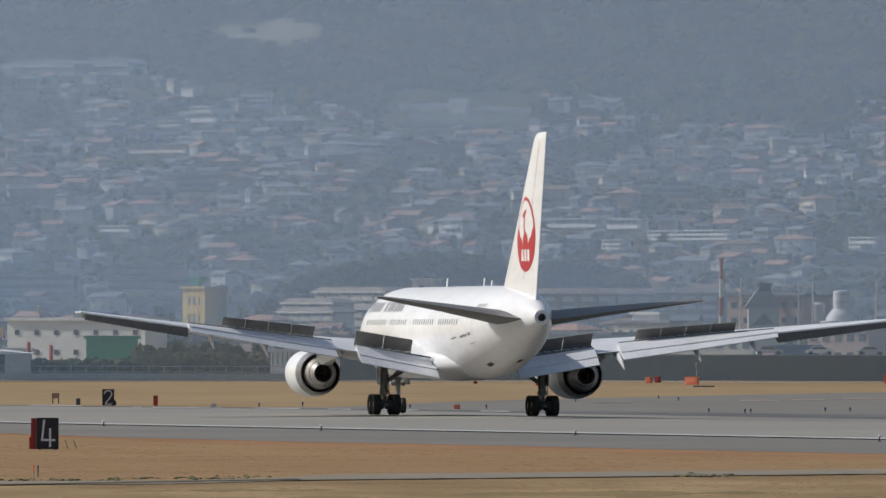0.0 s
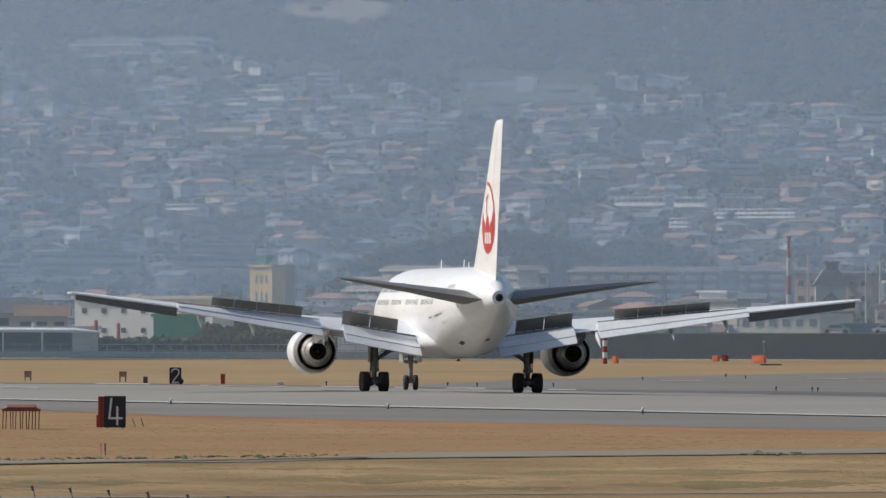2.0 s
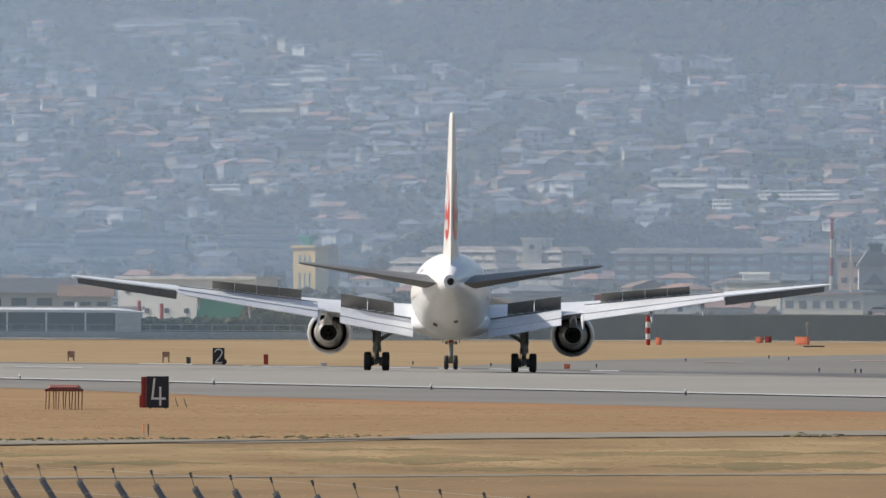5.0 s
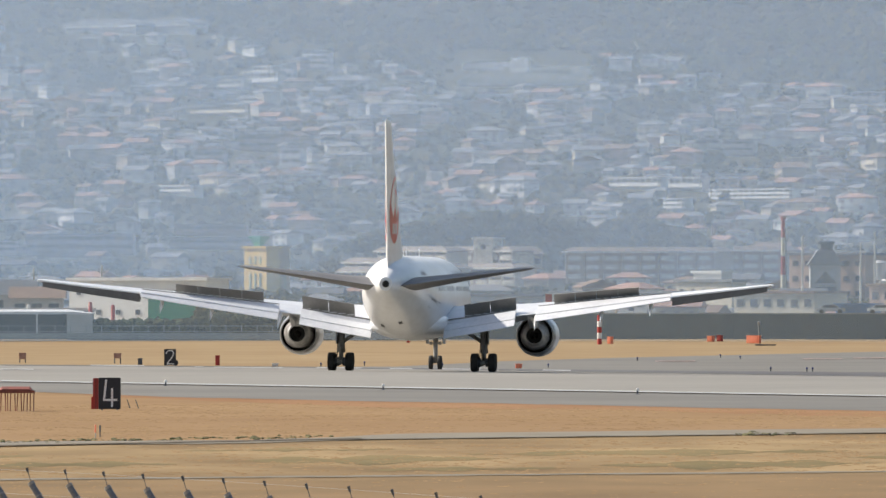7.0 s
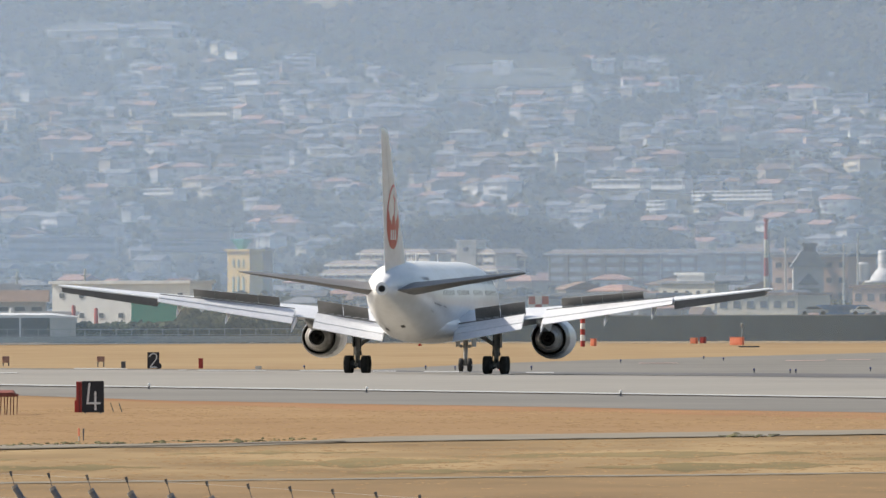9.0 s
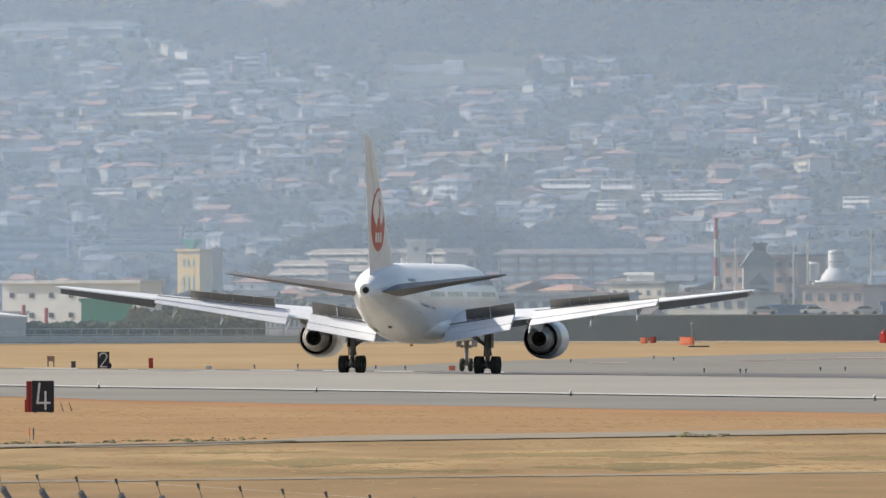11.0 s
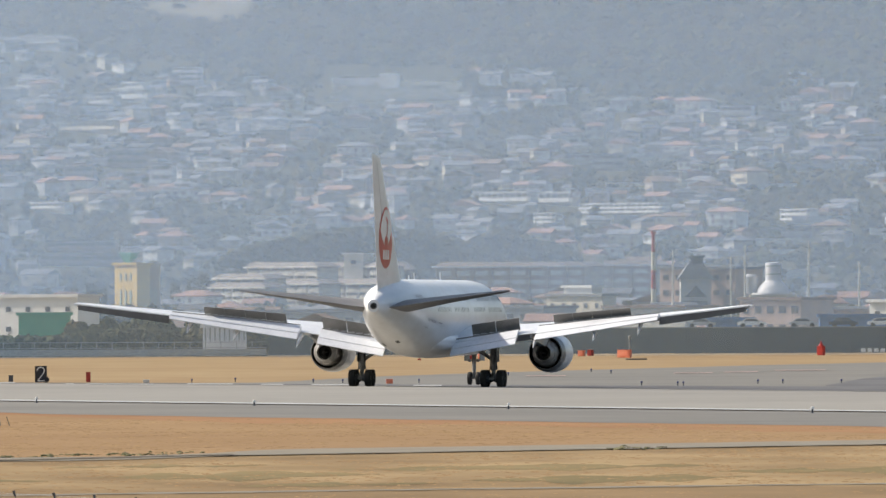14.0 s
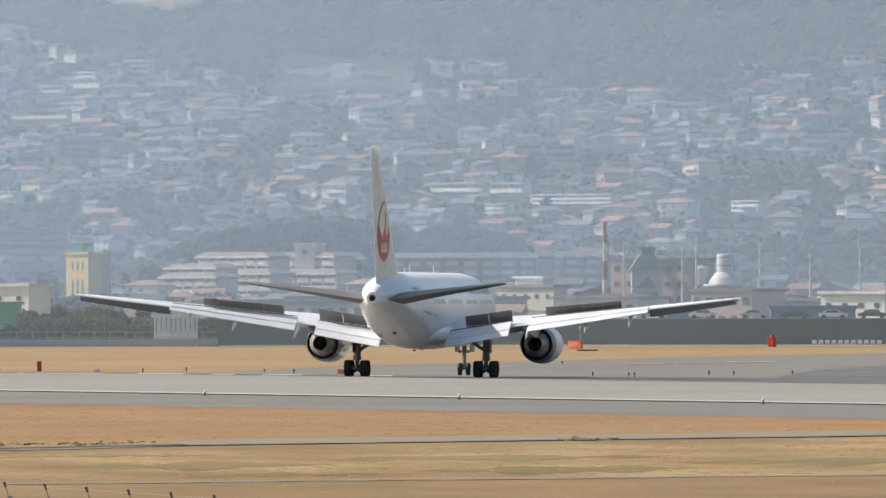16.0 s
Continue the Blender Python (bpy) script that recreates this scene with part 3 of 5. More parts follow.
    if side < 0:
        bm = bmesh.new()
        loft(bm, [[(ex + .2 + d, .5, ez + 1.05), (ex + .2 + d * .2, -1.0, ez + .55), (ex + .2, -.6, ez + 1.2)] for d in (-.1, .1)])
        part("strake", bm, WING, e)

    # tailplane, its grey darkened to paint the underside's shade
    bm = bmesh.new()
    loft(bm, [[(side * p[0], p[1], p[2]) for p in foil(x, le, te, z, th)] for x, le, te, z, th in ((.6, -16.9, -23.6, 5.36, .14), (1.6, -17.6, -23.8, 5.46, .135), (5, -20.5, -24.7, 5.96, .12), (8.6, -23.3, -25.7, 6.44, .095), (9.15, -24.0, -25.85, 6.51, .08), (9.31, -24.7, -25.9, 6.53, .05))])
    part("tailplane", bm, SHADEGREY, plane, "swept tailplane in grey darkened for shade", smooth=28)

    # main gear
    gx = side * 4.65
    g = part("main_gear", bmeshed(lambda b: (tube(b, (gx, .35, 3.3), (gx, .1, 1.25), .27, .23, 16), tube(b, (gx, .1, 1.5), (gx, .0, .62), .16, .16, 12), tube(b, (gx, .12, 1.42), (gx, .1, 1.2), .29, .27, 16), tube(b, (gx - .2, 0, .5), (gx + .2, 0, .72), .2, .2, 12))), GEAR, plane, "grey main landing gear leg with four wheels", smooth=40)
    part("bogie_beam", bmeshed(lambda b: (tube(b, (gx, .85, .57), (gx, -.85, .57), .11, .11, 10), tube(b, (gx - .72, .72, .57), (gx + .72, .72, .57), .07), tube(b, (gx - .72, -.72, .57), (gx + .72, -.72, .57), .07))), GEAR, g, smooth=40)
    for dy in (-.72, .72):
        for dx in (-1, 1):
            part("brake", bmeshed(lambda b: spun(b, [(-.13, .1), (-.13, .27), (.12, .3), (.12, .1)], 18, "X", at=(gx + dx * .3, dy, .6))), SLATE, g, "dark brake pack", smooth=40)
    part("side_brace", bmeshed(lambda b: (tube(b, (gx - side * .1, .3, 1.9), (gx - side * 1.7, .3, 2.9), .13, .11), tube(b, (gx, .2, 1.7), (gx - side * 1.1, .9, 2.7), .08))), GEAR, g, smooth=40)
    part("torque_link", bmeshed(lambda b: (tube(b, (gx, -.1, 1.5), (gx, -.5, 1.15), .07, .05), tube(b, (gx, -.5, 1.15), (gx, -.1, .75), .05, .07))), GEAR, g, smooth=40)
    part("hose", bmeshed(lambda b: (tube(b, (gx + .2, -.1, 2.4), (gx + .26, -.25, 1.2), .025), tube(b, (gx - .2, -.1, 2.4), (gx - .24, -.2, .8), .025))), RUBBER, g)
    part("gear_door", bmeshed(lambda b: box(b, gx + side * .26, gx + side * .3, -.4, .8, 1.75, 2.9)), GEAR, g)
    g.location.z = -GD
    for dx in (-.57, .57):
        for dy in (-.72, .72):
            wheel(g, gx + dx, dy, .6, .6, .235)


def bmeshed(build):
    b = bmesh.new()
    build(b)
    return b


wheels = []
GD = 0.15   # legs drawn out this much


def wheel(parent, x, y, z, r, w):
    hub = part("wheel", bmeshed(lambda b: spun(b, [(-w * .7, .001), (-w * .7, r * .3), (-w * .35, r * .42), (-w * .4, r * .5), (w * .4, r * .5), (w * .35, r * .42), (w * .7, r * .3), (w * .7, .001)], 20, "X")), GEAR, parent, "grey wheel hub", smooth=40)
    part("tyre", bmeshed(lambda b: spun(b, [(-w * .75, r * .5), (-w, r * .72), (-w * .9, r * .9), (-w * .6, r * .985), (w * .6, r * .985), (w * .9, r * .9), (w, r * .72), (w * .75, r * .5)], 28, "X")), RUBBER, hub, "black tyre", smooth=50)
    hub.location = (x, y, z)
    wheels.append((hub, x, y, z, r))


mirror_parts(wing)
# nose gear
GDN = -GD
ng = part("nose_gear", bmeshed(lambda b: (tube(b, (0, 22.9, 2.6), (0, 22.76, .5), .18, .13, 12), tube(b, (0, 22.7, 1.5), (0, 24.3, 2.5), .07), tube(b, (-.5, 22.76, .47), (.5, 22.76, .47), .06))), GEAR, plane, "grey nose landing gear with two wheels", smooth=40)
for dx in (-.3, .3):
    part("landing_light", bmeshed(lambda b: tube(b, (dx, 22.6, 1.75), (dx, 22.9, 1.75), .12)), GEAR, ng)
part("light_bar", bmeshed(lambda b: tube(b, (-.35, 22.75, 1.75), (.35, 22.75, 1.75), .04)), GEAR, ng)
ng.location.z = GDN
for dx in (-1, 1):
    part("nose_gear_door", bmeshed(lambda b: box(b, dx * .55 - .03, dx * .55 + .03, 21.9, 24.2, 1.72, 2.3)), GEAR, ng)
    wheel(ng, dx * .3, 22.76, .47, .47, .15)
# fin and rudder
bm = bmesh.new()


def fin_ring(z, le, te, half, n=0):
    prof = [(0, 0), (.04, .45), (.15, .8), (.35, 1), (.6, .8), (.8, .45), (1, .03)]
    c = le - te
    return [(half * h, le - t * c, z) for t, h in prof] + [(-half * h, le - t * c, z) for t, h in prof[::-1]]


FIN = ((6.2, -11.5, -23.4, .5), (7.3, -14.0, -23.75, .48), (9, -15.9, -24.25, .42), (12, -19.1, -25.1, .31), (15.4, -22.7, -26.1, .2), (15.75, -23.3, -26.2, .15), (15.85, -24.0, -26.25, .06))
loft(bm, [fin_ring(*f) for f in FIN])
fin = part("tail_fin", bm, WHITE, plane, "tall white swept tail fin", smooth=50)


def fin_skin(y, z):
    zs = [f[0] for f in FIN]
    le, te, half = (float(np.interp(z, zs, [f[k] for f in FIN])) for k in (1, 2, 3))
    t = (le - y) / (le - te)
    return half * float(np.interp(t, (0, .04, .15, .35, .6, .8, 1), (0, .45, .8, 1, .8, .45, .03)))


def decal(name, inside, y0, y1, z0, z1, step, lift, material, label, side):
    """A painted shape laid on the fin: the cells of a fine grid whose middles are inside."""
    bm = bmesh.new()
    ny, nz = int((y1 - y0) / step), int((z1 - z0) / step)
    vs = {}

    def v(i, j):
        if (i, j) not in vs:
            y, z = y0 + i * step, z0 + j * step
            vs[i, j] = bm.verts.new((side * (fin_skin(y, z) + lift), y, z))
        return vs[i, j]
    for i in range(ny):
        for j in range(nz):
            if inside(y0 + (i + .5) * step, z0 + (j + .5) * step):
                bm.faces.new((v(i, j), v(i + 1, j), v(i + 1, j + 1), v(i, j + 1)))
    part(name, bm, material, fin, label)


CY, CZ, CR = -21.6, 10.15, 2.1
disc = lambda y, z: (y - CY) ** 2 + (z - CZ) ** 2 < CR * CR


def plume(y, z):
    """Pale inside of the ring, with a slim curved red neck left standing, and pale bars in the solid lower part."""
    q, w = (y - CY) / CR, (z - CZ) / CR
    hollow = math.hypot(q, w - .05) < .86 and w > -.30 + .70 * q * q + .05 * abs(math.sin(q * 11))
    neck = abs(q + .10 - .24 * math.sin(w * 3.4 + .5)) < .085 - .045 * w and w < .66
    breast = math.hypot(q * 1.25, (w + .24) * 1.1) < .34
    head = abs(w - .60 + .35 * (q + .02)) < .055 and -.12 < q < .34
    bars = abs(w + .56) < .15 and (abs(q) < .10 or .18 < abs(q) < .40)
    return disc(y, z) and (hollow and not neck and not head and not breast or bars)


for side in (-1, 1):
    decal("rudder_seam", lambda y, z: abs(y - (float(np.interp(z, (7.3, 15.5), (-23.75, -26.1))) + float(np.interp(z, (7.3, 15.5), (2.9, 1.1))))) < .05, -26, -20, 7.6, 15.3, .06, .006, GREYLINE, "thin grey rudder seam", side)
    decal("tail_disc", disc, CY - 2.2, CY + 2.2, CZ - 2.2, CZ + 2.2, .05, .012, RED, "red disc painted on the tail fin", side)
    decal("tail_emblem", plume, CY - 2.2, CY + 2.2, CZ - 2.2, CZ + 2.2, .05, .02, WHITE, "white curved emblem inside the red disc", side)

# ---- airfield furniture ----
def distance_sign(text, at, w, h, label, side_red):
    t = thing("distance_sign", label, "sign", "runway distance signs", at, 0)
    part("panel", bmeshed(lambda b: box(b, -w / 2, w / 2, -.06, .12, .06, h)), BOARD, t, "black sign face", bevel=.015)
    if side_red:
        part("side_box", bmeshed(lambda b: (box(b, -w / 2 - .23, -w / 2 - .01, .0, .5, .06, h - .02), box(b, -w / 2 - .3, -w / 2 - .2, .1, .5, .06, h * .42))), SIGNRED, t, "red side of the sign housing", bevel=.01)
        part("side_trim", bmeshed(lambda b: box(b, -w / 2 - .12, -w / 2 - .10, -.02, 0, .06, h - .02)), BOARD, t)
    else:
        part("lamp_box", bmeshed(lambda b: tube(b, (w / 2 - .05, -.05, .26), (w / 2 - .05, .2, .26), .24, .24, 16)), BOARD, t)
    for x in (-w * .35, w * .35):
        part("foot", bmeshed(lambda b: tube(b, (x, .03, -.02), (x, .03, .1), .04)), STEEL, t)
    # the numeral, in painted strokes
    runs = (((-.14, 1.2), (-.22, .43), (.27, .43)), ((.1, .86), (.1, .19))) if text == "4" else (((-.3, 1.02), (-.2, 1.19), (0, 1.25), (.2, 1.2), (.29, 1.02), (.22, .8), (.02, .52), (-.18, .28), (-.22, .17), (.26, .17)),)
    b = bmesh.new()
    k = 0
    for run in runs:
        for (x0, z0), (x1, z1) in zip(run, run[1:]):
            k += 1
            n = Vector((z0 - z1, 0, x1 - x0)).normalized() * .042
            a = Vector((x1 - x0, 0, z1 - z0)).normalized() * .04
            p, q = Vector((x0, 0, z0)) - a, Vector((x1, 0, z1)) + a
            loft(b, [[c + Vector((0, y, 0)) for c in (p - n, p + n, q + n, q - n)] for y in (-.068 - .003 * k, -.06)])
    part("numeral", b, SIGNWHITE, t, "white painted numeral %s" % text)


distance_sign("4", mark(194, 727), .88, 1.32, "black runway distance sign with white 4 and red side", True)
distance_sign("2", mark(301, 648), .95, 1.36, "black runway distance sign with a white 2", False)


def edge_lamp(at):
    t = thing("runway_light", "small white runway edge lamp on a short stem", "lamp", "runway edge lamps", at)
    part("stem", bmeshed(lambda b: (tube(b, (0, 0, -.02), (0, 0, .2), .05, .04), tube(b, (0, 0, -.02), (0, 0, .05), .14, .12))), SLATE, t)
    part("globe", bmeshed(lambda b: spun(b, [(.2, .05), (.23, .07), (.29, .065), (.33, .02), (.335, .001)], 14, "Z")), SIGNWHITE, t, "white lamp glass", smooth=50)
    return t


lamp_one = edge_lamp(mark(293, 684))
for u, v in ((-50, 676), (678, 691.5), (1128, 699.5), (1666, 709), (2330, 721)):
    copy_thing(lamp_one, Matrix.Translation(mark(u, v)))


def taxi_lamp(at):
    t = thing("taxiway_light", "small blue taxiway edge lamp", "lamp", "taxiway lamps", at)
    part("stem", bmeshed(lambda b: tube(b, (0, 0, -.02), (0, 0, .22), .045)), SLATE, t)
    part("globe", bmeshed(lambda b: spun(b, [(.22, .07), (.26, .08), (.34, .075), (.38, .03), (.38, .001)], 12, "Z")), BLUE, t, "blue lamp glass", smooth=50)
    return t


taxi_one = taxi_lamp(mark(568, 650))
for u, v in ((783, 651), (835, 652), (970, 652), (1364, 658), (1428, 659), (1438, 659), (1570, 656), (1614, 656), (1718, 656), (645, 648), (1128, 640), (1310, 637), (1275, 634)):
    copy_thing(taxi_one, Matrix.Translation(mark(u, v)))


def cabinet(name, at, w, h, material, label, legs=0.0, category="box", turn=0):
    t = thing(name, label, category, at=at, turn=turn)
    part("housing", bmeshed(lambda b: box(b, -w / 2, w / 2, -.3, .3, legs, h)), material, t, bevel=.03)
    part("cap", bmeshed(lambda b: box(b, -w / 2 - .03, w / 2 + .03, -.33, .33, h, h + .05)), material, t)
    part("door", bmeshed(lambda b: box(b, -w * .35, w * .35, -.33, -.302, legs + (h - legs) * .2, h * .92)), material, t)
    if legs:
        for x in (-w * .4, w * .4):
            part("leg", bmeshed(lambda b: tube(b, (x, 0, -.02), (x, 0, legs + .02), .05)), SLATE, t)
    return t


cabinet("marker_post", mark(385, 647), .36, .78, SIGNRED, "red enamel marker post beside the runway", category="post")
cabinet("lamp_box", mark(487, 648.5), .5, .2, SIGNWHITE, "low white lamp box beside the runway")
cabinet("equipment_box", mark(248, 646), .36, .5, SLATE, "grey equipment box in the dry grass")
cabinet("lamp_unit", mark(208, 644), .62, .85, FADED, "reddish lamp unit on a steel frame", .45)
cabinet("lamp_unit", mark(40, 642), .6, .8, FADED, "reddish lamp unit on a steel frame", .3)
cabinet("orange_cabinet", mark(1334, 608), 1.9, 1.0, ORANGE, "bright orange equipment cabinet in the grass", turn=-32)
cabinet("orange_cabinet", mark(1258, 605), .9, .75, ORANGE, "small orange equipment cabinet in the grass", turn=-32)
cabinet("orange_cabinet", mark(1274, 604.5), .7, .8, SIGNRED, "small red equipment cabinet in the grass", turn=-32)
cabinet("grey_slab", mark(1355, 612), 2.6, .12, SLATE, "low dark slab in the dry grass", category="slab")
cabinet("marker_box", mark(918, 653), .5, .35, ORANGE, "small orange-red marker box beside the taxiway")
HYDRANT = mat("bright red enamel", (0.62, 0.035, 0.02), 0.5, second=(0.5, 0.03, 0.02), scale=2)
cabinet("hydrant", mark(1682, 605.4), 1.0, 1.2, HYDRANT, "red hydrant housing beside the perimeter road", turn=-35)
part("nozzle", bmeshed(lambda b: spun(b, [(1.2, .35), (1.5, .3), (1.7, .12), (1.9, .1), (1.9, .001)], 14, "Z")), HYDRANT, bpy.data.objects["hydrant"], smooth=40)


def rack():
    """Red bench-like lamp rack on many thin legs."""
    t = thing("lamp_rack", "low red steel lamp rack on many thin legs", "rack", at=mark(28, 729))
    part("deck", bmeshed(lambda b: box(b, -.75, .75, -.5, .9, .74, .84)), RUST, t, bevel=.02)
    part("hood", bmeshed(lambda b: loft(b, [[(-w, y, .84), (w, y, .84), (w * .8, y, z), (-w * .8, y, z)] for y, w, z in ((-.45, .66, .9), (0, .7, 1.0), (.6, .66, .96))])), RUST, t, "rusty red hood")
    random.seed(4)
    for k in range(12):
        x = -.7 + k * 1.4 / 11
        part("leg", bmeshed(lambda b: tube(b, (x, random.uniform(-.4, .8), .76), (x + random.uniform(-.04, .04), random.uniform(-.4, .8), -.02), .022, .018, 6)), RUST, t)


rack()
for u, v, h, m, lab in ((169, 777, .42, ORANGE, "short orange-tipped marker stake"), (177, 775, .38, SLATE, "short black marker stake")):
    t = thing("marker_stake", lab, "stake", "marker stakes", mark(u, v))
    part("rod", bmeshed(lambda b: tube(b, (0, 0, -.05), (0, 0, h), .018, .014)), PAINT if m is ORANGE else SLATE, t)
    part("tip", bmeshed(lambda b: tube(b, (0, 0, h * .45), (0, 0, h + .02), .028, .026)), m, t)
for u in (231, 246):
    t = thing("grass_stake", "thin dark stake leaning in the grass", "stake", "leaning stakes", mark(u, 724))
    part("rod", bmeshed(lambda b: tube(b, (0, 0, -.05), (-.14, 0, .38), .02, .015)), SLATE, t)

# striped pole on the far side
t = thing("striped_pole", "short red and white striped pole on the far grass", "pole", at=mark(1061, 610))
for k in range(5):
    part("band", bmeshed(lambda b: tube(b, (0, 0, k * .75 - .02), (0, 0, k * .75 + .75), .3, .3, 14)), SIGNRED if k % 2 == 0 else SIGNWHITE, t, smooth=40)
cabinet("orange_cabinet", mark(1080, 609), .6, .9, ORANGE, "small orange equipment cabinet in the grass", turn=-32)


t = thing("slim_mast", "slim grey mast with a pale head beside the orange cabinet", "mast", at=mark(1343, 606.5))
part("shaft", bmeshed(lambda b: tube(b, (0, 0, -.02), (0, 0, 2.3), .09, .07, 10)), STEEL, t, smooth=40)
part("head", bmeshed(lambda b: spun(b, [(2.3, .09), (2.36, .2), (2.75, .2), (2.85, .08), (2.86, .001)], 14, "Z")), CONCRETE, t, "pale head", smooth=40)
part("foot", bmeshed(lambda b: box(b, -.25, .25, -.25, .25, -.02, .12)), CONCRETE, t)
block_one = None
for k in range(11):
    p = ahead(1757 + k * 11.5, 591, 1842)
    if block_one is None:
        block_one = thing("barrier_block", "low white barrier block before the perimeter wall", "barrier", "barrier blocks", (p.x, 1842, -1.0))
        part("block", bmeshed(lambda b: loft(b, [[(-.36, y, 0), (.36, y, 0), (.3, y, .62), (-.3, y, .62)] for y in (-.2, .2)])), SIGNWHITE, block_one, bevel=.02)
        part("base", bmeshed(lambda b: box(b, -.42, .42, -.3, .3, -.02, .1)), CONCRETE, block_one)
    else:
        copy_thing(block_one, Matrix.Translation((p.x, 1842, -1.0)))

# weeds along the service path
def clumps(name, places, material, label, category, kind="stuff", seed=1, flat=1.0, sub=1):
    """Many ragged leafy clumps in one mesh. places: (x, y, z, radius)."""
    rng = np.random.default_rng(seed)
    b = bmesh.new()
    bmesh.ops.create_icosphere(b, subdivisions=sub, radius=1)
    base = np.array([v.co[:] for v in b.verts])
    tri = np.array([[v.index for v in f.verts] for f in b.faces])
    b.free()
    n = len(places)
    pl = np.array(places)
    verts = base[None] * (1 + rng.uniform(-.38, .38, (n, len(base), 1))) * pl[:, None, 3:4]
    verts[:, :, 2] *= flat * rng.uniform(.75, 1.25, (n, 1))
    verts += pl[:, None, :3]
    faces = (tri[None] + (np.arange(n) * len(base))[:, None, None]).reshape(-1, 3)
    me = bpy.data.meshes.new(name)
    me.from_pydata(verts.reshape(-1, 3).tolist(), [], faces.tolist())
    me.materials.append(material)
    return tagged(new(name, me), label, category, kind=kind)


random.seed(11)
pts = []
for k in range(85):
    u = random.triangular(-300, 640, 150)
    v = 790 - 0.0137 * u + random.gauss(-6.5, 1.2)
    p = mark(u, v)
    r = random.uniform(.05, .2)
    for _ in range(4):
        pts.append((p.x + random.uniform(-.5, .5), p.y + random.uniform(-2, 2), p.z + r * .2, r * random.uniform(.3, .7)))
for c0, c1, cv, nn in ((1300, 1400, 770, 22),):
    for k in range(nn):
        u = random.uniform(c0, c1)
        p = mark(u, cv + random.gauss(0, 1.5))
        pts.append((p.x, p.y, p.z + .03, random.uniform(.06, .2)))
clumps("roadside_weeds", pts, WEED, "scattered green weeds along the service path", "weeds", flat=.38)

# short dry tufts over the verges
def tufts(name, n, near, far, lo, hi, seed, label):
    rng = np.random.default_rng(seed)
    v3, f3 = [], []
    made = 0
    while made < n:
        y = math.sqrt(rng.uniform(near * near, far * far))
        u = rng.uniform(-420, 2250)
        x = (u - 784) / 22500 * y
        z = ground_z(x, y) + .022
        v = 542 + 22500 * (H - z) / y
        lawn = noise.noise((x * .16, y * .05, seed)) + .6 * noise.noise((x * .7, y * .2, seed + 5))
        if lawn < rng.uniform(-.5, .35):
            continue
        if near < 900 and (v < np.interp(u, (-700, 0, 330, 1568, 2500), (678, 693, 705, 729, 746)) + 1 or np.interp(u, (-700, 0, 440, 600, 690, 784, 1120, 1568, 2500), (794, 783, 780, 775, 767, 764.5, 761, 756, 745)) < v < np.interp(u, (-700, 0, 440, 640, 1568, 2500), (803, 792, 788, 781, 769, 758)) or abs(v - np.interp(u, (-700, 215, 784, 1568, 2500), (858, 849, 844, 837, 829))) < 2.2):
            continue
        if near > 900 and v > np.interp(u, (-700, 560, 700, 900, 1100, 1568, 2500), (641, 650, 650, 640, 634, 623, 606)) - 1:
            continue
        made += 1
        h, w = rng.uniform(lo, hi), rng.uniform(.05, .16) * (1 if near < 900 else 2)
        i = len(v3)
        for k in range(3):
            ox, oy = rng.uniform(-.1, .1, 2)
            v3.extend(((x + ox - w, y + oy, z - .01), (x + ox + w, y + oy, z - .01), (x + ox + rng.uniform(-.06, .06), y + oy + h * 8, z + h * rng.uniform(.5, 1.1))))
            f3.append((i + 3 * k, i + 3 * k + 1, i + 3 * k + 2))
    me = bpy.data.meshes.new(name)
    me.from_pydata(v3, [], f3)
    me.materials.append(STRAW)
    return tagged(new(name, me), label, "grass", kind="stuff")


tufts("near_tufts", 9000, 255, 545, .008, .03, 3, "short tufts of dry straw-coloured grass on the verge")

# near security fence: slanting steel posts with thin wire holders
posts = []
for k in range(-6, 16):
    d = 130 - 1.9 * k
    u = 55 + 66.5 * k + .6 * k * k
    v = 854 + 3.5 * k + .13 * k * k
    posts.append(ahead(u, v, d))
fence = None
for k, top in enumerate(posts):
    g = ground_z(top.x, top.y)
    hgt = top.z - g
    if fence is None:
        fence = thing("fence_post", "slanting dark steel fence post with a pale cap", "post", "security fence posts", (top.x, top.y, g))
        part("shaft", bmeshed(lambda b: (tube(b, (.62, 0, -.05), (.62, 0, hgt - .98), .033, .033, 12), tube(b, (.62, 0, hgt - 1.0), (0, 0, hgt - .01), .033, .033, 12))), POST, fence, smooth=40)
        part("cap", bmeshed(lambda b: tube(b, (.008, 0, hgt - .02), (-.008, 0, hgt + .006), .038, .033, 12)), CONCRETE, fence, "pale cap")
        part("collar", bmeshed(lambda b: tube(b, (.082, 0, hgt - .135), (.076, 0, hgt - .125), .037, .037, 12)), STEEL, fence)
        part("wire_holder", bmeshed(lambda b: (tube(b, (0, 0, hgt), (-.03, 0, hgt + .10), .004, .004, 6), tube(b, (-.03, 0, hgt + .10), (-.045, 0, hgt + .15), .012, .016, 6))), SLATE, fence, "thin wire holder")
        h0 = hgt
    else:
        copy_thing(fence, Matrix.Translation((top.x, top.y, top.z - h0)))
bm = bmesh.new()
for a, b in zip(posts, posts[1:]):
    for dx, dz in ((-.035, .12), (.078, -.13)):
        tube(bm, a + Vector((dx, 0, dz)), b + Vector((dx, 0, dz)), .0013, n=5)
tagged(part("fence_wire", bm, STEEL), "thin wires strung along the slanting fence posts", "wire")

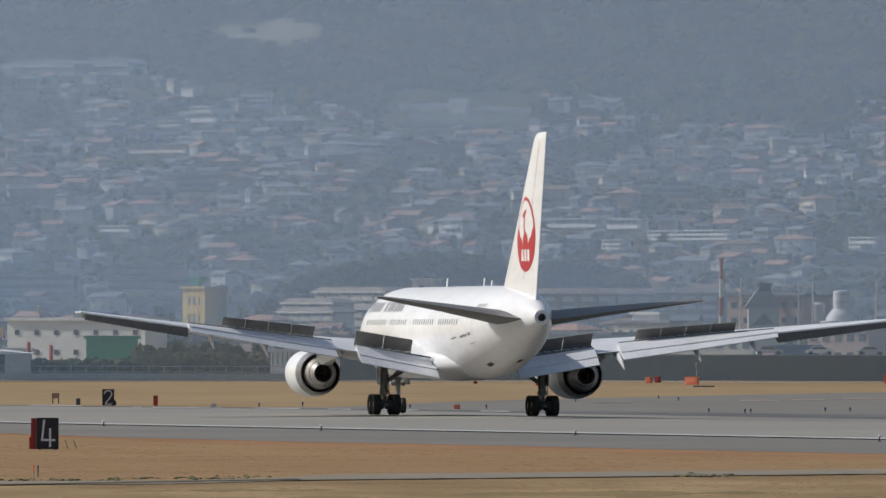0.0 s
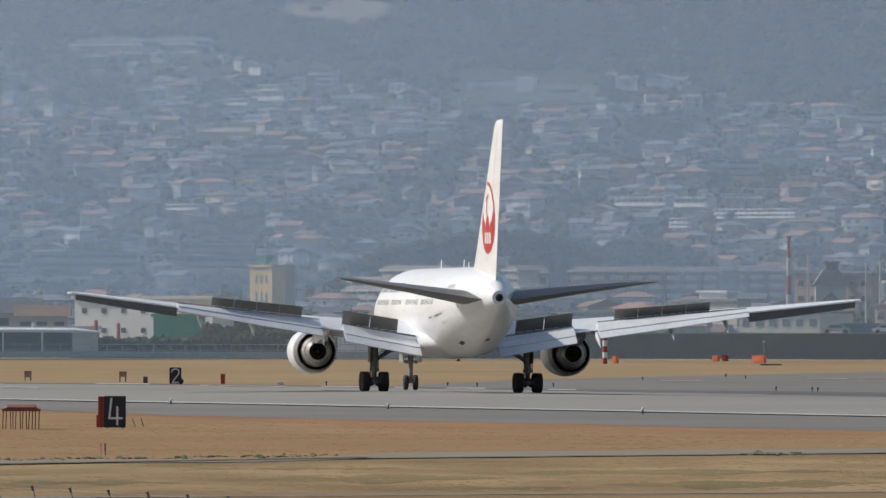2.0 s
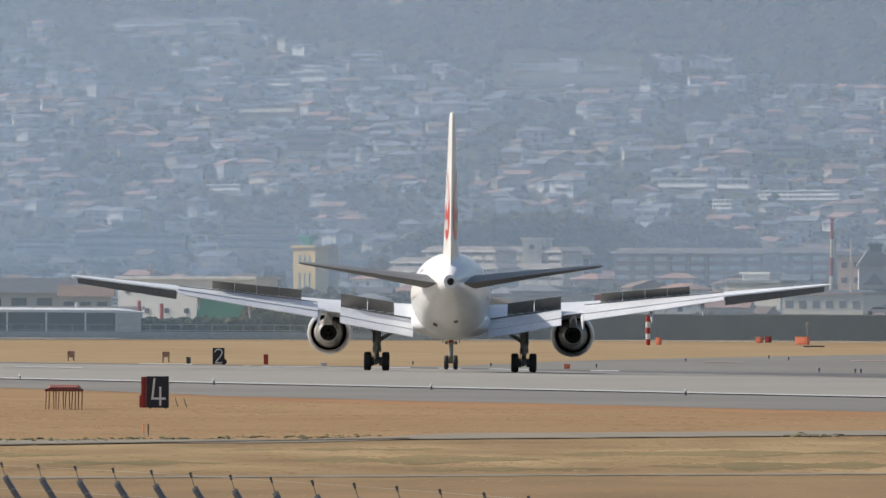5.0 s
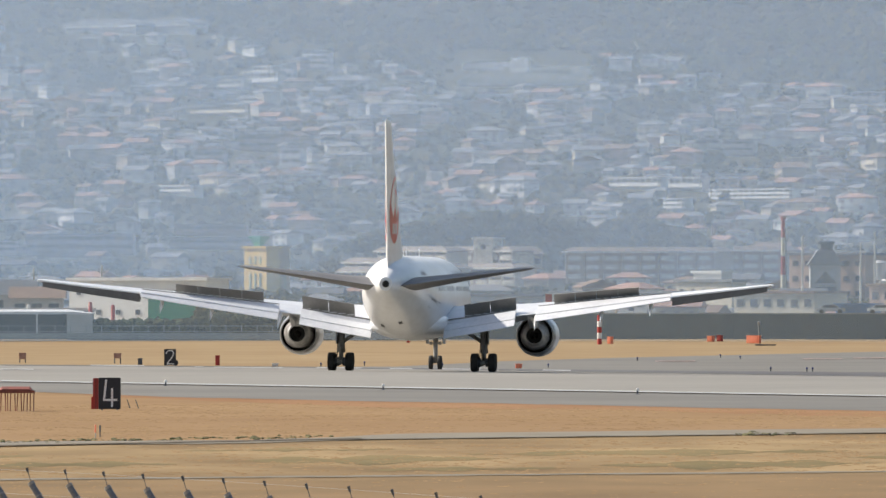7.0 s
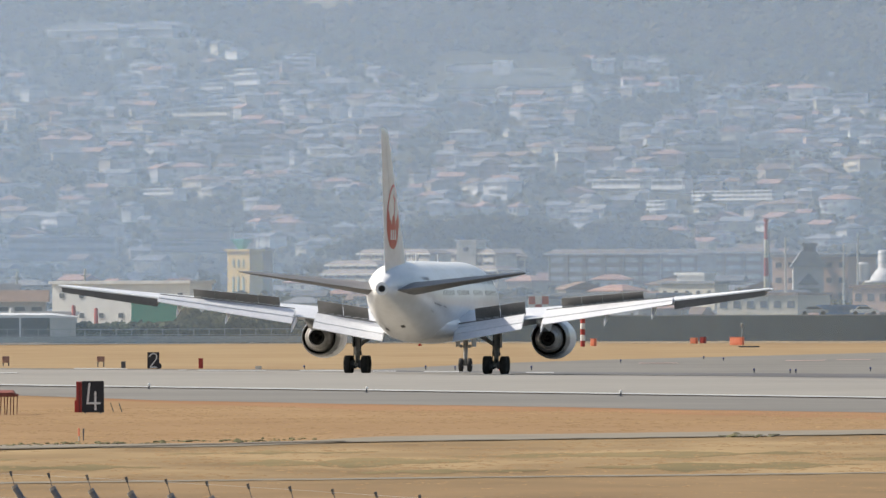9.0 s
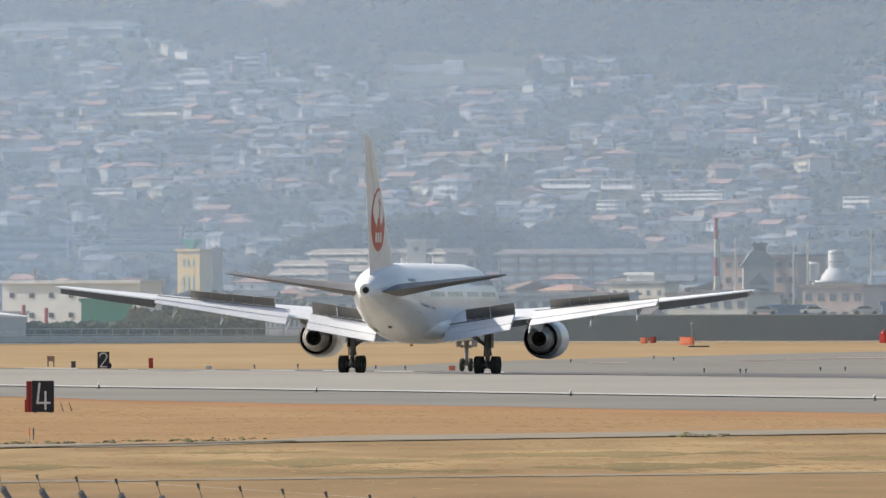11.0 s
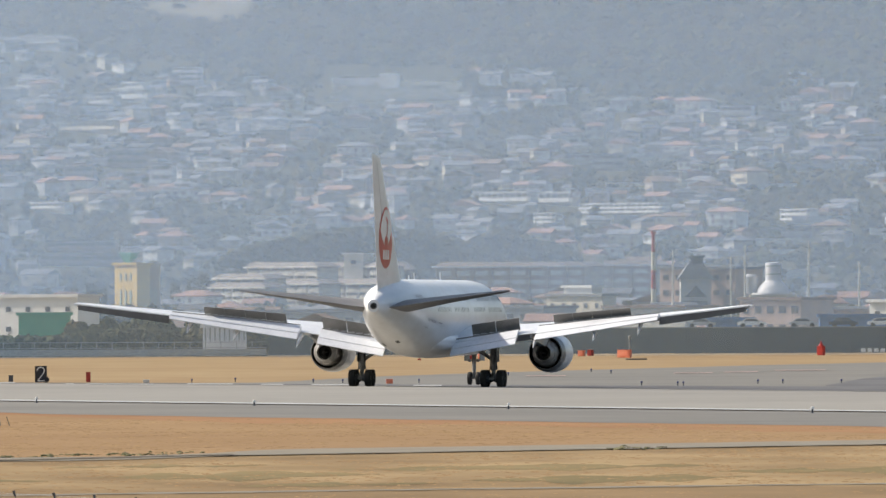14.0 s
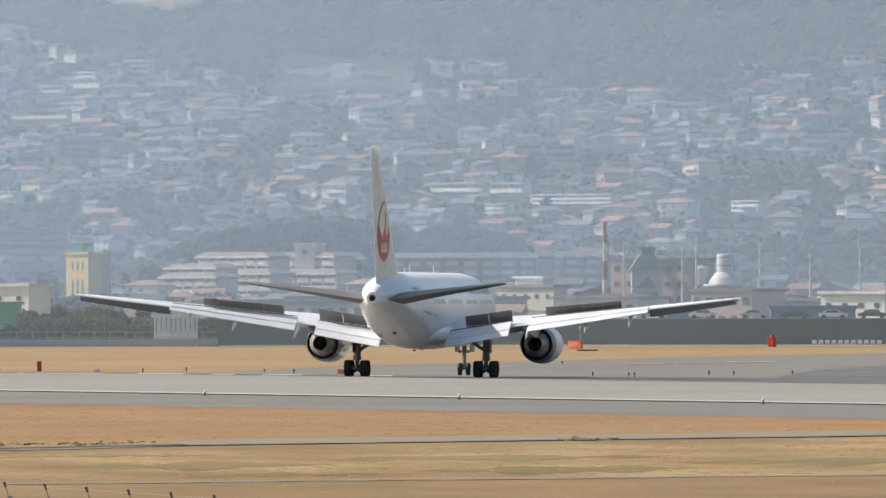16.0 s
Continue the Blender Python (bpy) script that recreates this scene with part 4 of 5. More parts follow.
# ---- perimeter wall and fence ----
WD = 1850.0
bm = bmesh.new()
a, b2 = ahead(690, 556, WD), ahead(2600, 556, WD)
box(bm, a.x, b2.x, WD, WD + .5, -1.0, a.z)
tagged(part("perimeter_wall", bm, WALLDARK), "long dark green-grey perimeter wall", "wall", kind="structure")
bm = bmesh.new()
box(bm, a.x, b2.x, WD - .15, WD + .65, a.z, a.z + .14)
tagged(part("wall_coping", bm, CONCRETE), "pale coping along the perimeter wall", "coping", kind="structure")
x = a.x + 2
while x < b2.x:
    bm = bmesh.new()
    box(bm, x, x + .3, WD - .2, WD, -1.0, a.z)
    tagged(part("wall_pier", bm, WALLDARK), "shallow pier on the perimeter wall", "pier", kind="structure")
    x += 6.0
# pale rail fence to the left, backed by a dark hedge
a, b2 = ahead(-700, 577, 1800), ahead(700, 577, 1800)
rail = thing("rail_fence", "long pale steel rail fence before a dark hedge", "fence", at=(0, 0, -.93))
for z in (.25, 1.1, 1.9):
    part("rail", bmeshed(lambda b: box(b, a.x, b2.x, 1800, 1800.06, z, z + .09)), STEEL, rail)
part("mesh_panel", bmeshed(lambda b: box(b, a.x, b2.x, 1800.1, 1800.16, .05, .95)), STEEL, rail, "pale steel lower panels")
x = a.x
sh = None
while x < b2.x:
    if sh is None:
        sh = part("rail_post", bmeshed(lambda b: box(b, -.06, .06, 1799.9, 1799.98, -.05, 2.05)), STEEL, rail)
        sh.location.x = x
    else:
        o = new("rail_post", sh.data)
        o.parent, o.location.x = rail, x
    x += 2.2
random.seed(2)
pts = []
for k in range(4500):
    u = random.uniform(120, 700)
    p = ahead(u, random.uniform(float(np.interp(u, (330, 420), (569, 556))), 600), 1815 + random.uniform(0, 12))
    pts.append((p.x, p.y, max(-.8, p.z), random.uniform(.2, .6)))
clumps("hedge", pts, LEAF, "dark dense hedge behind the rail fence", "hedge", seed=5)


# long open shed with a pale roof beyond the rail fence
a, b2 = ahead(-560, 548, 1814), ahead(166, 555, 1814)
c = ahead(118, 548, 1814)
t = thing("open_shed", "long open shed with a pale flat roof beyond the fence", "shed", at=(0, 1814, -.93))
part("roof", bmeshed(lambda b: loft(b, [[(a.x, y, z0), (c.x, y, z0), (b2.x, y, z1), (b2.x, y, z1 - .16), (a.x, y, z0 - .3)] for y, z0, z1 in ((0, b2.z + 1.2, b2.z + .95), (9, c.z + .93, b2.z + 1.0))])), PLASTER[4], t, "pale sheet roof")
part("end_wall", bmeshed(lambda b: box(b, c.x, b2.x - .2, .3, 8, 0, b2.z + .8)), PLASTER[2], t, "pale green-grey end wall")
# Added wall, dark to paint the shade under the open roof.
part("back_wall", bmeshed(lambda b: box(b, a.x, c.x, 8, 8.2, 0, b2.z + .8)), SLATE, t, "rear wall coloured as shade under the roof")
x = a.x
while x < c.x:
    part("post", bmeshed(lambda b: box(b, x - .12, x + .12, .4, .64, 0, b2.z + .9)), PLASTER[4], t)
    x += 5.6


# ---- buildings behind the airfield ----
def shared(name, mesh_ob, parent, loc):
    o = new(name, mesh_ob.data)
    o.parent = parent
    o.location = loc
    return o


def building(name, u0, u1, vt, d, depth, floors, cols, wall, roofing, label, category="building", roof="flat", win=(.6, .45), storey=None, top_frac=.0, turn=0, bands=None):
    """A block with storeys of windows on the side towards the airfield."""
    p0, p1 = ahead(u0, vt, d), ahead(u1, vt, d)
    w, h = (p1.x - p0.x) / math.cos(radians(turn)), p0.z + .95
    t = thing(name, label, category, at=((p0.x + p1.x) / 2, d, -.95), turn=turn)
    part("wall", bmeshed(lambda b: box(b, -w / 2, w / 2, 0, depth, 0, h)), wall, t)
    if roof == "flat":
        part("roof", bmeshed(lambda b: box(b, -w / 2 - .4, w / 2 + .4, -.5, depth + .4, h, h + .5)), roofing, t)
    elif roof == "eaves":
        part("roof", bmeshed(lambda b: loft(b, [[(-w / 2 - o, -o, z), (w / 2 + o, -o, z), (w / 2 + o, depth + o, z), (-w / 2 - o, depth + o, z)] for z, o in ((h, .9), (h + .3, .9), (h + 2.2, -1.4))])), roofing, t)
    else:
        part("roof", bmeshed(lambda b: loft(b, [[(x, -.6, h), (x, depth / 2, h + roof), (x, depth + .6, h)] for x in (-w / 2 - .5, w / 2 + .5)])), roofing, t)
    sh = storey or min(3.1, h / max(1, floors))
    if cols:
        cw = w / cols
        first = None
        slab = None
        for f in range(floors):
            z = h - (f + 1) * sh + sh * .28
            for c in range(cols):
                x = -w / 2 + (c + .5) * cw
                if first is None:
                    first = part("window", bmeshed(lambda b: (box(b, -cw * win[0] / 2, cw * win[0] / 2, -.12, .1, 0, sh * win[1]))), PANE if bands is None else bands[0], t)
                    first.location = (x, 0, z)
                else:
                    shared("window", first, t, (x, 0, z))
            if bands:
                zz = h - (f + 1) * sh
                if slab is None:
                    slab = part("balcony", bmeshed(lambda b: box(b, -w / 2, w / 2, -1.0, .0, 0, sh * .42)), bands[1], t, "pale balcony front")
                    slab.location = (0, 0, zz)
                else:
                    shared("balcony", slab, t, (0, 0, zz))
    return t


D1 = 2900.0
# yellow tower with a turquoise crown
t = building("yellow_tower", 432, 472, 440, D1, 4, 1, 0, YELLOW, YELLOW, "yellow tower with turquoise flared crown and spire", "tower", turn=-48)
w = 40 / 22500 * D1
zt = ahead(0, 440, D1).z + .95
for k in range(3):
    x = -w / 2 + (k + .5) * w / 3
    part("window", bmeshed(lambda b: box(b, x - w * .045, x + w * .045, -.2, 0, zt * .2, zt * .68)), PALEGREEN, t, "tall pale green window strip")
    part("arch_panel", bmeshed(lambda b: box(b, x - w * .05, x + w * .05, -.2, 0, zt * .8, zt * .9)), PALEGREEN, t)
part("crown", bmeshed(lambda b: loft(b, [[(-r, 1 - r * .6, z), (r, 1 - r * .6, z), (r, 1 + r * .6, z), (-r, 1 + r * .6, z)] for z, r in ((zt + .5, w * .14), (zt + .9, w * .2), (zt + 2.6, w * .42), (zt + 2.8, w * .42))])), TEAL, t, "turquoise flared crown")
part("spire", bmeshed(lambda b: tube(b, (0, 1, zt + 2.8), (0, 1, zt + 5.8), .22, .12)), STEEL, t)
# The tower's right side in shade, built as a block of darker ochre.
t = building("tower_shaded_side", 472, 512, 440, D1 + 3, 14, 1, 0, OCHRE, OCHRE, "block in shaded ochre for the tower's right side")
for k in range(4):
    x = -w / 2 + (k + .7) * w / 4.6
    part("window", bmeshed(lambda b: box(b, x - w * .05, x + w * .05, -.2, 0, zt * .12, zt * .72)), PALEGREEN, t, "tall pale green window strip")
# terraced beige hotel and the long apartment blocks
def balconied(name, u0, u1, vt, d, depth, floors, cols, storey, front, wall, label, turn, fill=.78, rail=.5, slab=True):
    """A block whose front is a grid of bays: flat panel (shade-coloured where there are slabs), pale balcony fronts,
    piers and floor slabs.
    """
    p0, p1 = ahead(u0, vt, d), ahead(u1, vt, d)
    w, h = (p1.x - p0.x) / math.cos(radians(turn)), p0.z + .95
    t = thing(name, label, "building", at=((p0.x + p1.x) / 2, d, -.95), turn=turn)
    part("wall", bmeshed(lambda b: box(b, -w / 2, w / 2, 0, depth, 0, h)), wall, t)
    # Flat panel, not set back; dark colour paints balcony shade where slabs are.
    part("recess", bmeshed(lambda b: box(b, -w / 2 + .3, w / 2 - .3, -.06, -.01, max(.1, h - floors * storey), h - .25)), RECESS_SHADE if slab else wall, t, "stand-in panel for a shaded recess")
    part("roof", bmeshed(lambda b: loft(b, [[(-w / 2 - o, -1.4 - o * .3, z), (w / 2 + o, -1.4 - o * .3, z), (w / 2 + o, depth + o, z), (-w / 2 - o, depth + o, z)] for z, o in ((h, .7), (h + .22, .7), (h + 1.3, -1.6))])), ROOFBROWN, t, "brown-grey roof")
    part("eaves", bmeshed(lambda b: box(b, -w / 2 - .7, w / 2 + .7, -1.72, -1.64, h - .1, h + .3)), front, t, "pale eaves board")
    cw = w / cols
    rail_one = pier_one = slab_one = None
    for f in range(floors):
        z = h - (f + 1) * storey
        if slab:
            if slab_one is None:
                slab_one = part("slab", bmeshed(lambda b: box(b, -w / 2, w / 2, -1.1, -.07, 0, .22)), front, t, "pale floor slab")
                slab_one.location.z = z
            else:
                shared("slab", slab_one, t, (0, 0, z))
        for c in range(cols):
            at = (-w / 2 + (c + .5) * cw, 0, z + .23)
            if rail_one is None:
                rail_one = part("balcony", bmeshed(lambda b: box(b, -cw * fill / 2, cw * fill / 2, -1.16, -1.02, 0, storey * rail)), front, t, "pale balcony front")
                rail_one.location = at
            else:
                shared("balcony", rail_one, t, at)
    for c in range(cols + 1):
        at = (-w / 2 + .16 + c * (w - .32) / cols, 0, h - floors * storey)
        if pier_one is None:
            pier_one = part("pier", bmeshed(lambda b: box(b, -.14, .14, -1.0, -.07, 0, floors * storey - .05)), wall, t)
            pier_one.location = at
        else:
            shared("pier", pier_one, t, at)
    return t


HOTEL = "terraced hotel wing with pale balconies and brown roof"
FLATS = "long grey-brown apartment block with pale balcony panels"
for u0, u1, vt, dd, fl, cols in ((606, 704, 482, 100, 3, 5), (616, 704, 466, 112, 1, 4), (672, 796, 446, 140, 2, 6), (676, 800, 476, 132, 3, 6), (796, 912, 446, 150, 2, 5), (800, 916, 476, 142, 3, 5)):
    balconied("hotel_wing", u0, u1, vt, D1 + dd, 6, fl, cols, 2.0, BEIGE, BALC, HOTEL, -46, .82, .55)
building("stair_house", 838, 872, 424, D1 + 146, 6, 1, 1, BEIGE, BEIGE, "cream rooftop stair house on the hotel", win=(.25, .3), turn=-25)
building("stair_house", 643, 660, 462, D1 + 126, 4, 1, 0, BEIGE, BEIGE, "cream rooftop stair house on the hotel", turn=-25)
building("hotel_annex", 908, 960, 452, D1 + 170, 14, 4, 3, BRICKY, ROOFBROWN, "grey hotel annex with brown roof", roof="eaves")
balconied("apartment_block", 1003, 1266, 447, D1 + 200, 12, 5, 8, 2.2, PLASTER[4], BRICKY, FLATS, -22, .66, .5, slab=False)
balconied("apartment_block", 1280, 1384, 445, D1 + 230, 12, 5, 3, 2.2, PLASTER[4], BRICKY, FLATS, -22, .66, .5, slab=False)
building("stair_tower", 1262, 1284, 428, D1 + 205, 6, 1, 0, BEIGE, BEIGE, "beige stair tower between apartment blocks", turn=-20)
# red and white hut behind the far side of the runway
p0 = ahead(983, 519, 1900)
t = thing("signal_hut", "small hut with red and white panels behind the airfield", "hut", at=(p0.x, 1900, -.95))
part("wall", bmeshed(lambda b: box(b, -1.5, 1.5, 0, 2.5, 0, p0.z + .95)), PLASTER[0], t)
for x, z in ((-1.0, .80), (0.0, .62), (1.0, .80), (-1.0, .44), (1.0, .44)):
    part("panel", bmeshed(lambda b: box(b, x - .5, x + .5, -.08, -.01, (p0.z + .95) * z, (p0.z + .95) * (z + .18))), SIGNRED, t, "red panel")
# idle excavator whose boom shows over the yard
p0 = ahead(1092, 530, 2240)
t = thing("excavator", "brownish excavator with a bent boom behind the airfield", "excavator", at=(p0.x, 2240, -.95))
part("cab", bmeshed(lambda b: box(b, -2.2, 1.2, -1, 1, .6, 3.2)), YELLOW, t, bevel=.1)
part("track", bmeshed(lambda b: box(b, -2.4, 2.0, -1.3, 1.3, 0, .7)), SLATE, t, bevel=.1)
part("boom", bmeshed(lambda b: (tube(b, (-1, 0, 2.2), (.8, 0, 5.6), .3, .25), tube(b, (.8, 0, 5.6), (2.4, 0, 4.6), .25, .2))), OCHRE, t)
part("bucket", bmeshed(lambda b: box(b, 2.0, 3.0, -.5, .5, 3.9, 4.8)), SLATE, t, bevel=.1)
# low yellow house with white roof box
building("yellow_house", 1198, 1294, 499, 2400, 4, 2, 5, PLASTER[1], TILES[1], "low yellowish house with a flat roof", win=(.3, .3), turn=-42)
building("roof_box", 1228, 1276, 484, 2404, 3, 1, 0, PLASTER[0], PLASTER[0], "white box on a flat roof", turn=-42)
# dark-gabled building
building("grey_hall", 1398, 1530, 452, 2600, 12, 4, 6, PLASTER[3], TILES[1], "grey-brown hall behind the gabled front", win=(.45, .35), turn=-30)
t = building("gabled_front", 1434, 1488, 470, 2590, 8, 3, 0, PLASTER[2], TILES[0], "grey building with a dark steep gable")
w, zt = 54 / 22500 * 2590, ahead(0, 470, 2590).z + .95
part("gable", bmeshed(lambda b: loft(b, [[(-w * .6, y, zt), (w * .6, y, zt), (w * .25, y, zt + 3.2), (-w * .25, y, zt + 3.2)] for y in (-.6, 8)])), TILES[1], t, "dark steep gable")
part("gable_window", bmeshed(lambda b: loft(b, [[(-w * .36, y, zt - 3.6), (w * .36, y, zt - 3.6), (0, y, zt - 1.2)] for y in (-.3, 0)])), PANE, t)
part("gable_window", bmeshed(lambda b: box(b, -w * .36, w * .36, -.25, 0, zt - 5.6, zt - 4.4)), PANE, t)
part("band", bmeshed(lambda b: box(b, -w * .5, w * .5, -.3, -.02, zt - 7.2, zt - 6)), PLASTER[0], t)
building("chimney_block", 1452, 1474, 432, 2592, 4, 1, 0, TILES[0], TILES[0], "dark chimney block over the gable")
# striped chimney
p0 = ahead(1386, 500, 2500)
t = thing("striped_chimney", "slender red and white banded chimney", "chimney", at=(p0.x, 2500, -.95))
zt = ahead(0, 388, 2500).z + .95
for k in range(6):
    part("band", bmeshed(lambda b: tube(b, (0, 0, zt * k / 6), (0, 0, zt * (k + 1) / 6), .62 - .05 * k, .58 - .05 * k, 14)), SIGNRED if k % 2 else PLASTER[1], t, smooth=40)
part("lip", bmeshed(lambda b: tube(b, (0, 0, zt - .2), (0, 0, zt + .5), .5, .5, 14)), SIGNRED, t, smooth=40)
part("ladder", bmeshed(lambda b: box(b, .55, .75, -.1, .1, 0, zt * .95)), STEEL, t)
# white silo on a dome
p0 = ahead(1598, 500, 2500)
t = thing("white_silo", "white round silo standing on a white dome", "silo", at=(p0.x, 2500, -.95))
z1, z2, z3 = (ahead(0, v, 2500).z + .95 for v in (492, 471, 441))
part("base", bmeshed(lambda b: box(b, -4.6, 4.6, -3, 3, 0, z1 - .6)), PLASTER[1], t, "cream base building")
part("flange", bmeshed(lambda b: spun(b, [(z1 - .6, 4.2), (z1 - .25, 4.2), (z1 - .25, 3.2)], 26, "Z", cap=True)), PLASTER[4], t, "projecting white platform")
part("dome", bmeshed(lambda b: spun(b, [(z1 - .3, 3.25), (z1 + .5, 3.1), (z1 + 1.2, 2.6), (z2 - .5, 1.9), (z2 - .2, 1.6)], 26, "Z", cap=True)), PLASTER[4], t, smooth=40)
part("drum", bmeshed(lambda b: spun(b, [(z2 - 1, 1.55), (z3 - .2, 1.55), (z3, 1.42), (z3 + .1, .01)], 26, "Z", cap=True)), PLASTER[4], t, smooth=40)
part("side_tank", bmeshed(lambda b: spun(b, [(z1 - .4, 1.3), (z2 + .6, 1.3), (z2 + 1.1, .7), (z2 + 1.1, .01)], 20, "Z", at=(-4.4, 1, 0), cap=True)), PLASTER[2], t, "grey side tank", smooth=40)
for z in (z2 + 1, z2 + 2.6):
    part("band", bmeshed(lambda b: spun(b, [(z, 1.56), (z, 1.62), (z + .16, 1.62), (z + .16, 1.56)], 26, "Z")), STEEL, t)
# sheds and low blocks on the left
building("white_shed", 120, 368, 497, 2000, 6, 2, 7, PLASTER[0], TILES[4], "long white flat-roofed shed with small windows", win=(.22, .25), turn=-34)
building("green_shed", 262, 352, 529, 1960, 9, 1, 0, GREENROOF, GREENROOF, "shed with green sheet metal walls")
# Solid block; its dark wall colour paints the open shed's shade.
building("hangar_roof", -120, 162, 551, 1940, 12, 1, 9, SLATE, PLASTER[4], "open shed with a pale flat roof", win=(.05, .7), bands=(STEEL, SLATE))
building("grey_shed", -300, 60, 522, 2050, 10, 2, 8, PLASTER[2], TILES[0], "grey shed with a dark pitched roof", roof=2.4)
building("small_shed", 20, 110, 528, 1990, 8, 1, 3, PLASTER[2], TILES[2], "small brown-roofed shed in the yard", roof=1.8)
building("fabric_hall", 588, 665, 552, 1806, 4, 1, 9, PLASTER[4], PLASTER[4], "pale ribbed fabric hall", win=(.3, .8), bands=(STEEL, PLASTER[4]))
for k, (u, v) in enumerate(((50, 520), (75, 530), (245, 545), (295, 545), (160, 515), (200, 520))):
    p = ahead(u, v, 1930)
    t = thing("yard_tank", "small red or white tank in the yard", "tank", "yard tanks", (p.x, 1930, -.95))
    part("shell", bmeshed(lambda b: spun(b, [(0, .3), (p.z - .9, .3), (p.z - .75, .2), (p.z - .7, .01)], 14, "Z", cap=True)), SIGNRED if k > 1 else PLASTER[0], t, smooth=40)
# right-hand yard: long low buildings, tarpaulins, parked cars, poles
building("white_shed", 1770, 1880, 512, 2100, 10, 1, 4, PLASTER[0], TILES[4], "long white flat-roofed shed with small windows", win=(.3, .25), turn=-36)
building("low_store", 1640, 1900, 524, 2150, 10, 1, 8, PLASTER[3], TILES[1], "low brownish store building", win=(.5, .4), turn=-36)
building("low_store", 1540, 1645, 507, 2140, 10, 2, 5, PLASTER[3], TILES[2], "low brownish store building", win=(.5, .4), turn=-36)
building("container", 1480, 1560, 543, 1930, 3, 1, 0, CARBLUE, CARBLUE, "blue covered container in the yard", "container")
building("container", 1680, 1830, 538, 1940, 3, 1, 0, CARBLUE, CARBLUE, "blue covered container in the yard", "container")
building("low_store", 1300, 1440, 520, 2200, 10, 2, 6, PLASTER[1], TILES[2], "low brownish store building", win=(.5, .4), turn=-36)
building("low_store", 980, 1190, 520, 2250, 10, 1, 9, PLASTER[2], TILES[1], "low grey store building", win=(.5, .4), turn=-36)
building("low_store", 660, 960, 525, 2250, 10, 1, 12, PLASTER[2], TILES[0], "low grey store building", win=(.5, .4), turn=-36)


def car(u, d, paint):
    p = ahead(u, 540, d)
    t = thing("parked_car", "parked car behind the perimeter wall", "car", "parked cars", (p.x, d, 2.55))
    prof = [(-2.1, .5), (-2.15, .95), (-1.5, 1.05), (-.9, 1.5), (.6, 1.52), (1.3, 1.05), (2.1, .9), (2.15, .5)]
    part("body", bmeshed(lambda b: loft(b, [[(x, y, z) for x, z in prof] for y in (-.85, .85)])), paint, t, smooth=30)
    part("side_glass", bmeshed(lambda b: loft(b, [[(x, y, z) for x, z in ((-1.3, 1.05), (-.85, 1.42), (.5, 1.44), (1.1, 1.05))] for y in (-.88, -.86)])), PANE, t)
    for x in (-1.35, 1.35):
        w = part("wheel", bmeshed(lambda b: tube(b, (x, -.88, .45), (x, -.6, .45), .34, .34, 14)), RUBBER, t)
    return t


# raised parking deck for the cars
bm = bmesh.new()
a, b2 = ahead(1420, 560, 1870), ahead(2500, 560, 1870)
box(bm, a.x, b2.x, 1856, 1890, -1.0, 2.62)
tagged(part("parking_bank", bm, CONCRETE), "raised concrete parking bank behind the wall", "bank", kind="structure")
for k, u in enumerate((1560, 1650, 1722, 1790, 1470, 1860)):
    car(u, 1866 + k % 3, CARPAINT[k % 3])
for u, vt in ((1548, 410), (1661, 402), (1838, 392), (1420, 418), (1523, 430), (60, 475), (180, 470), (1750, 440)):
    p = ahead(u, vt, 2200)
    t = thing("yard_pole", "tall thin pale pole with crossarm", "pole", "yard poles", (p.x, 2200, -.95))
    part("shaft", bmeshed(lambda b: tube(b, (0, 0, 0), (0, 0, p.z + .95), .24, .16, 8)), BEIGE, t)
    part("crossarm", bmeshed(lambda b: box(b, -.7, .7, -.1, .1, p.z - .3, p.z - .1)), STEEL, t)


def tree(u, vt, d, width, material, label):
    """Trunk, limbs and a ragged crown of leafy clumps."""
    top = ahead(u, vt, d)
    h = top.z + .95
    t = thing("tree", label, "tree", "trees behind the airfield", (top.x, d, -.95))
    rng = random.Random(int(u * 7 + d))
    bm = bmesh.new()
    tube(bm, (0, 0, 0), (.1, 0, h * .55), .22, .1, 8)
    for k in range(5):
        a = rng.uniform(0, 6.28)
        tube(bm, (.05, 0, h * (.25 + .06 * k)), (math.cos(a) * width * .3, math.sin(a) * width * .3, h * (.55 + .06 * k)), .09, .03, 6)
    part("trunk", bm, TILES[2], t)
    pts = []
    for k in range(260):
        a, q = rng.uniform(0, 6.28), rng.random() ** .5
        z = rng.uniform(.12, 1)
        rr = width * .5 * q * math.sin(math.pi * min(.93, .2 + z * .72)) ** .6
        pts.append((math.cos(a) * rr, math.sin(a) * rr * .7, h * z - .3, rng.uniform(.18, .42) * min(1, h / 5)))
    cr = clumps("crown", pts, material, "", "", kind="part", seed=int(u) + 3)
    del cr["kind"]
    cr.parent = t


random.seed(21)
for k in range(26):
    u = random.uniform(360, 610)
    tree(u, 531 + abs(u - 480) * .09 + random.uniform(-5, 10), 1880 + random.uniform(0, 20), random.uniform(3, 5), random.choice((LEAF, LEAF, AUTUMN)), "rounded dark evergreen tree behind the fence")
for u, vt in ((1700, 488), (1720, 480), (1665, 505), (1850, 505), (1560, 500), (1310, 500), (1340, 505), (1410, 508), (690, 515), (720, 520), (1100, 515), (980, 512), (120, 520), (90, 516), (230, 505), (390, 470), (360, 478), (410, 480), (540, 470), (570, 460), (590, 455), (1500, 515)):
    tree(u, vt, random.uniform(2300, 2800) if vt > 500 else random.uniform(3000, 3150), random.uniform(3.5, 6), random.choice((LEAF, AUTUMN)), "bushy tree in the yards behind the airfield")


# ---- the hillside town ----
def hill_v(d):
    return 512 - 690 * ((d - 3250) / 1700)


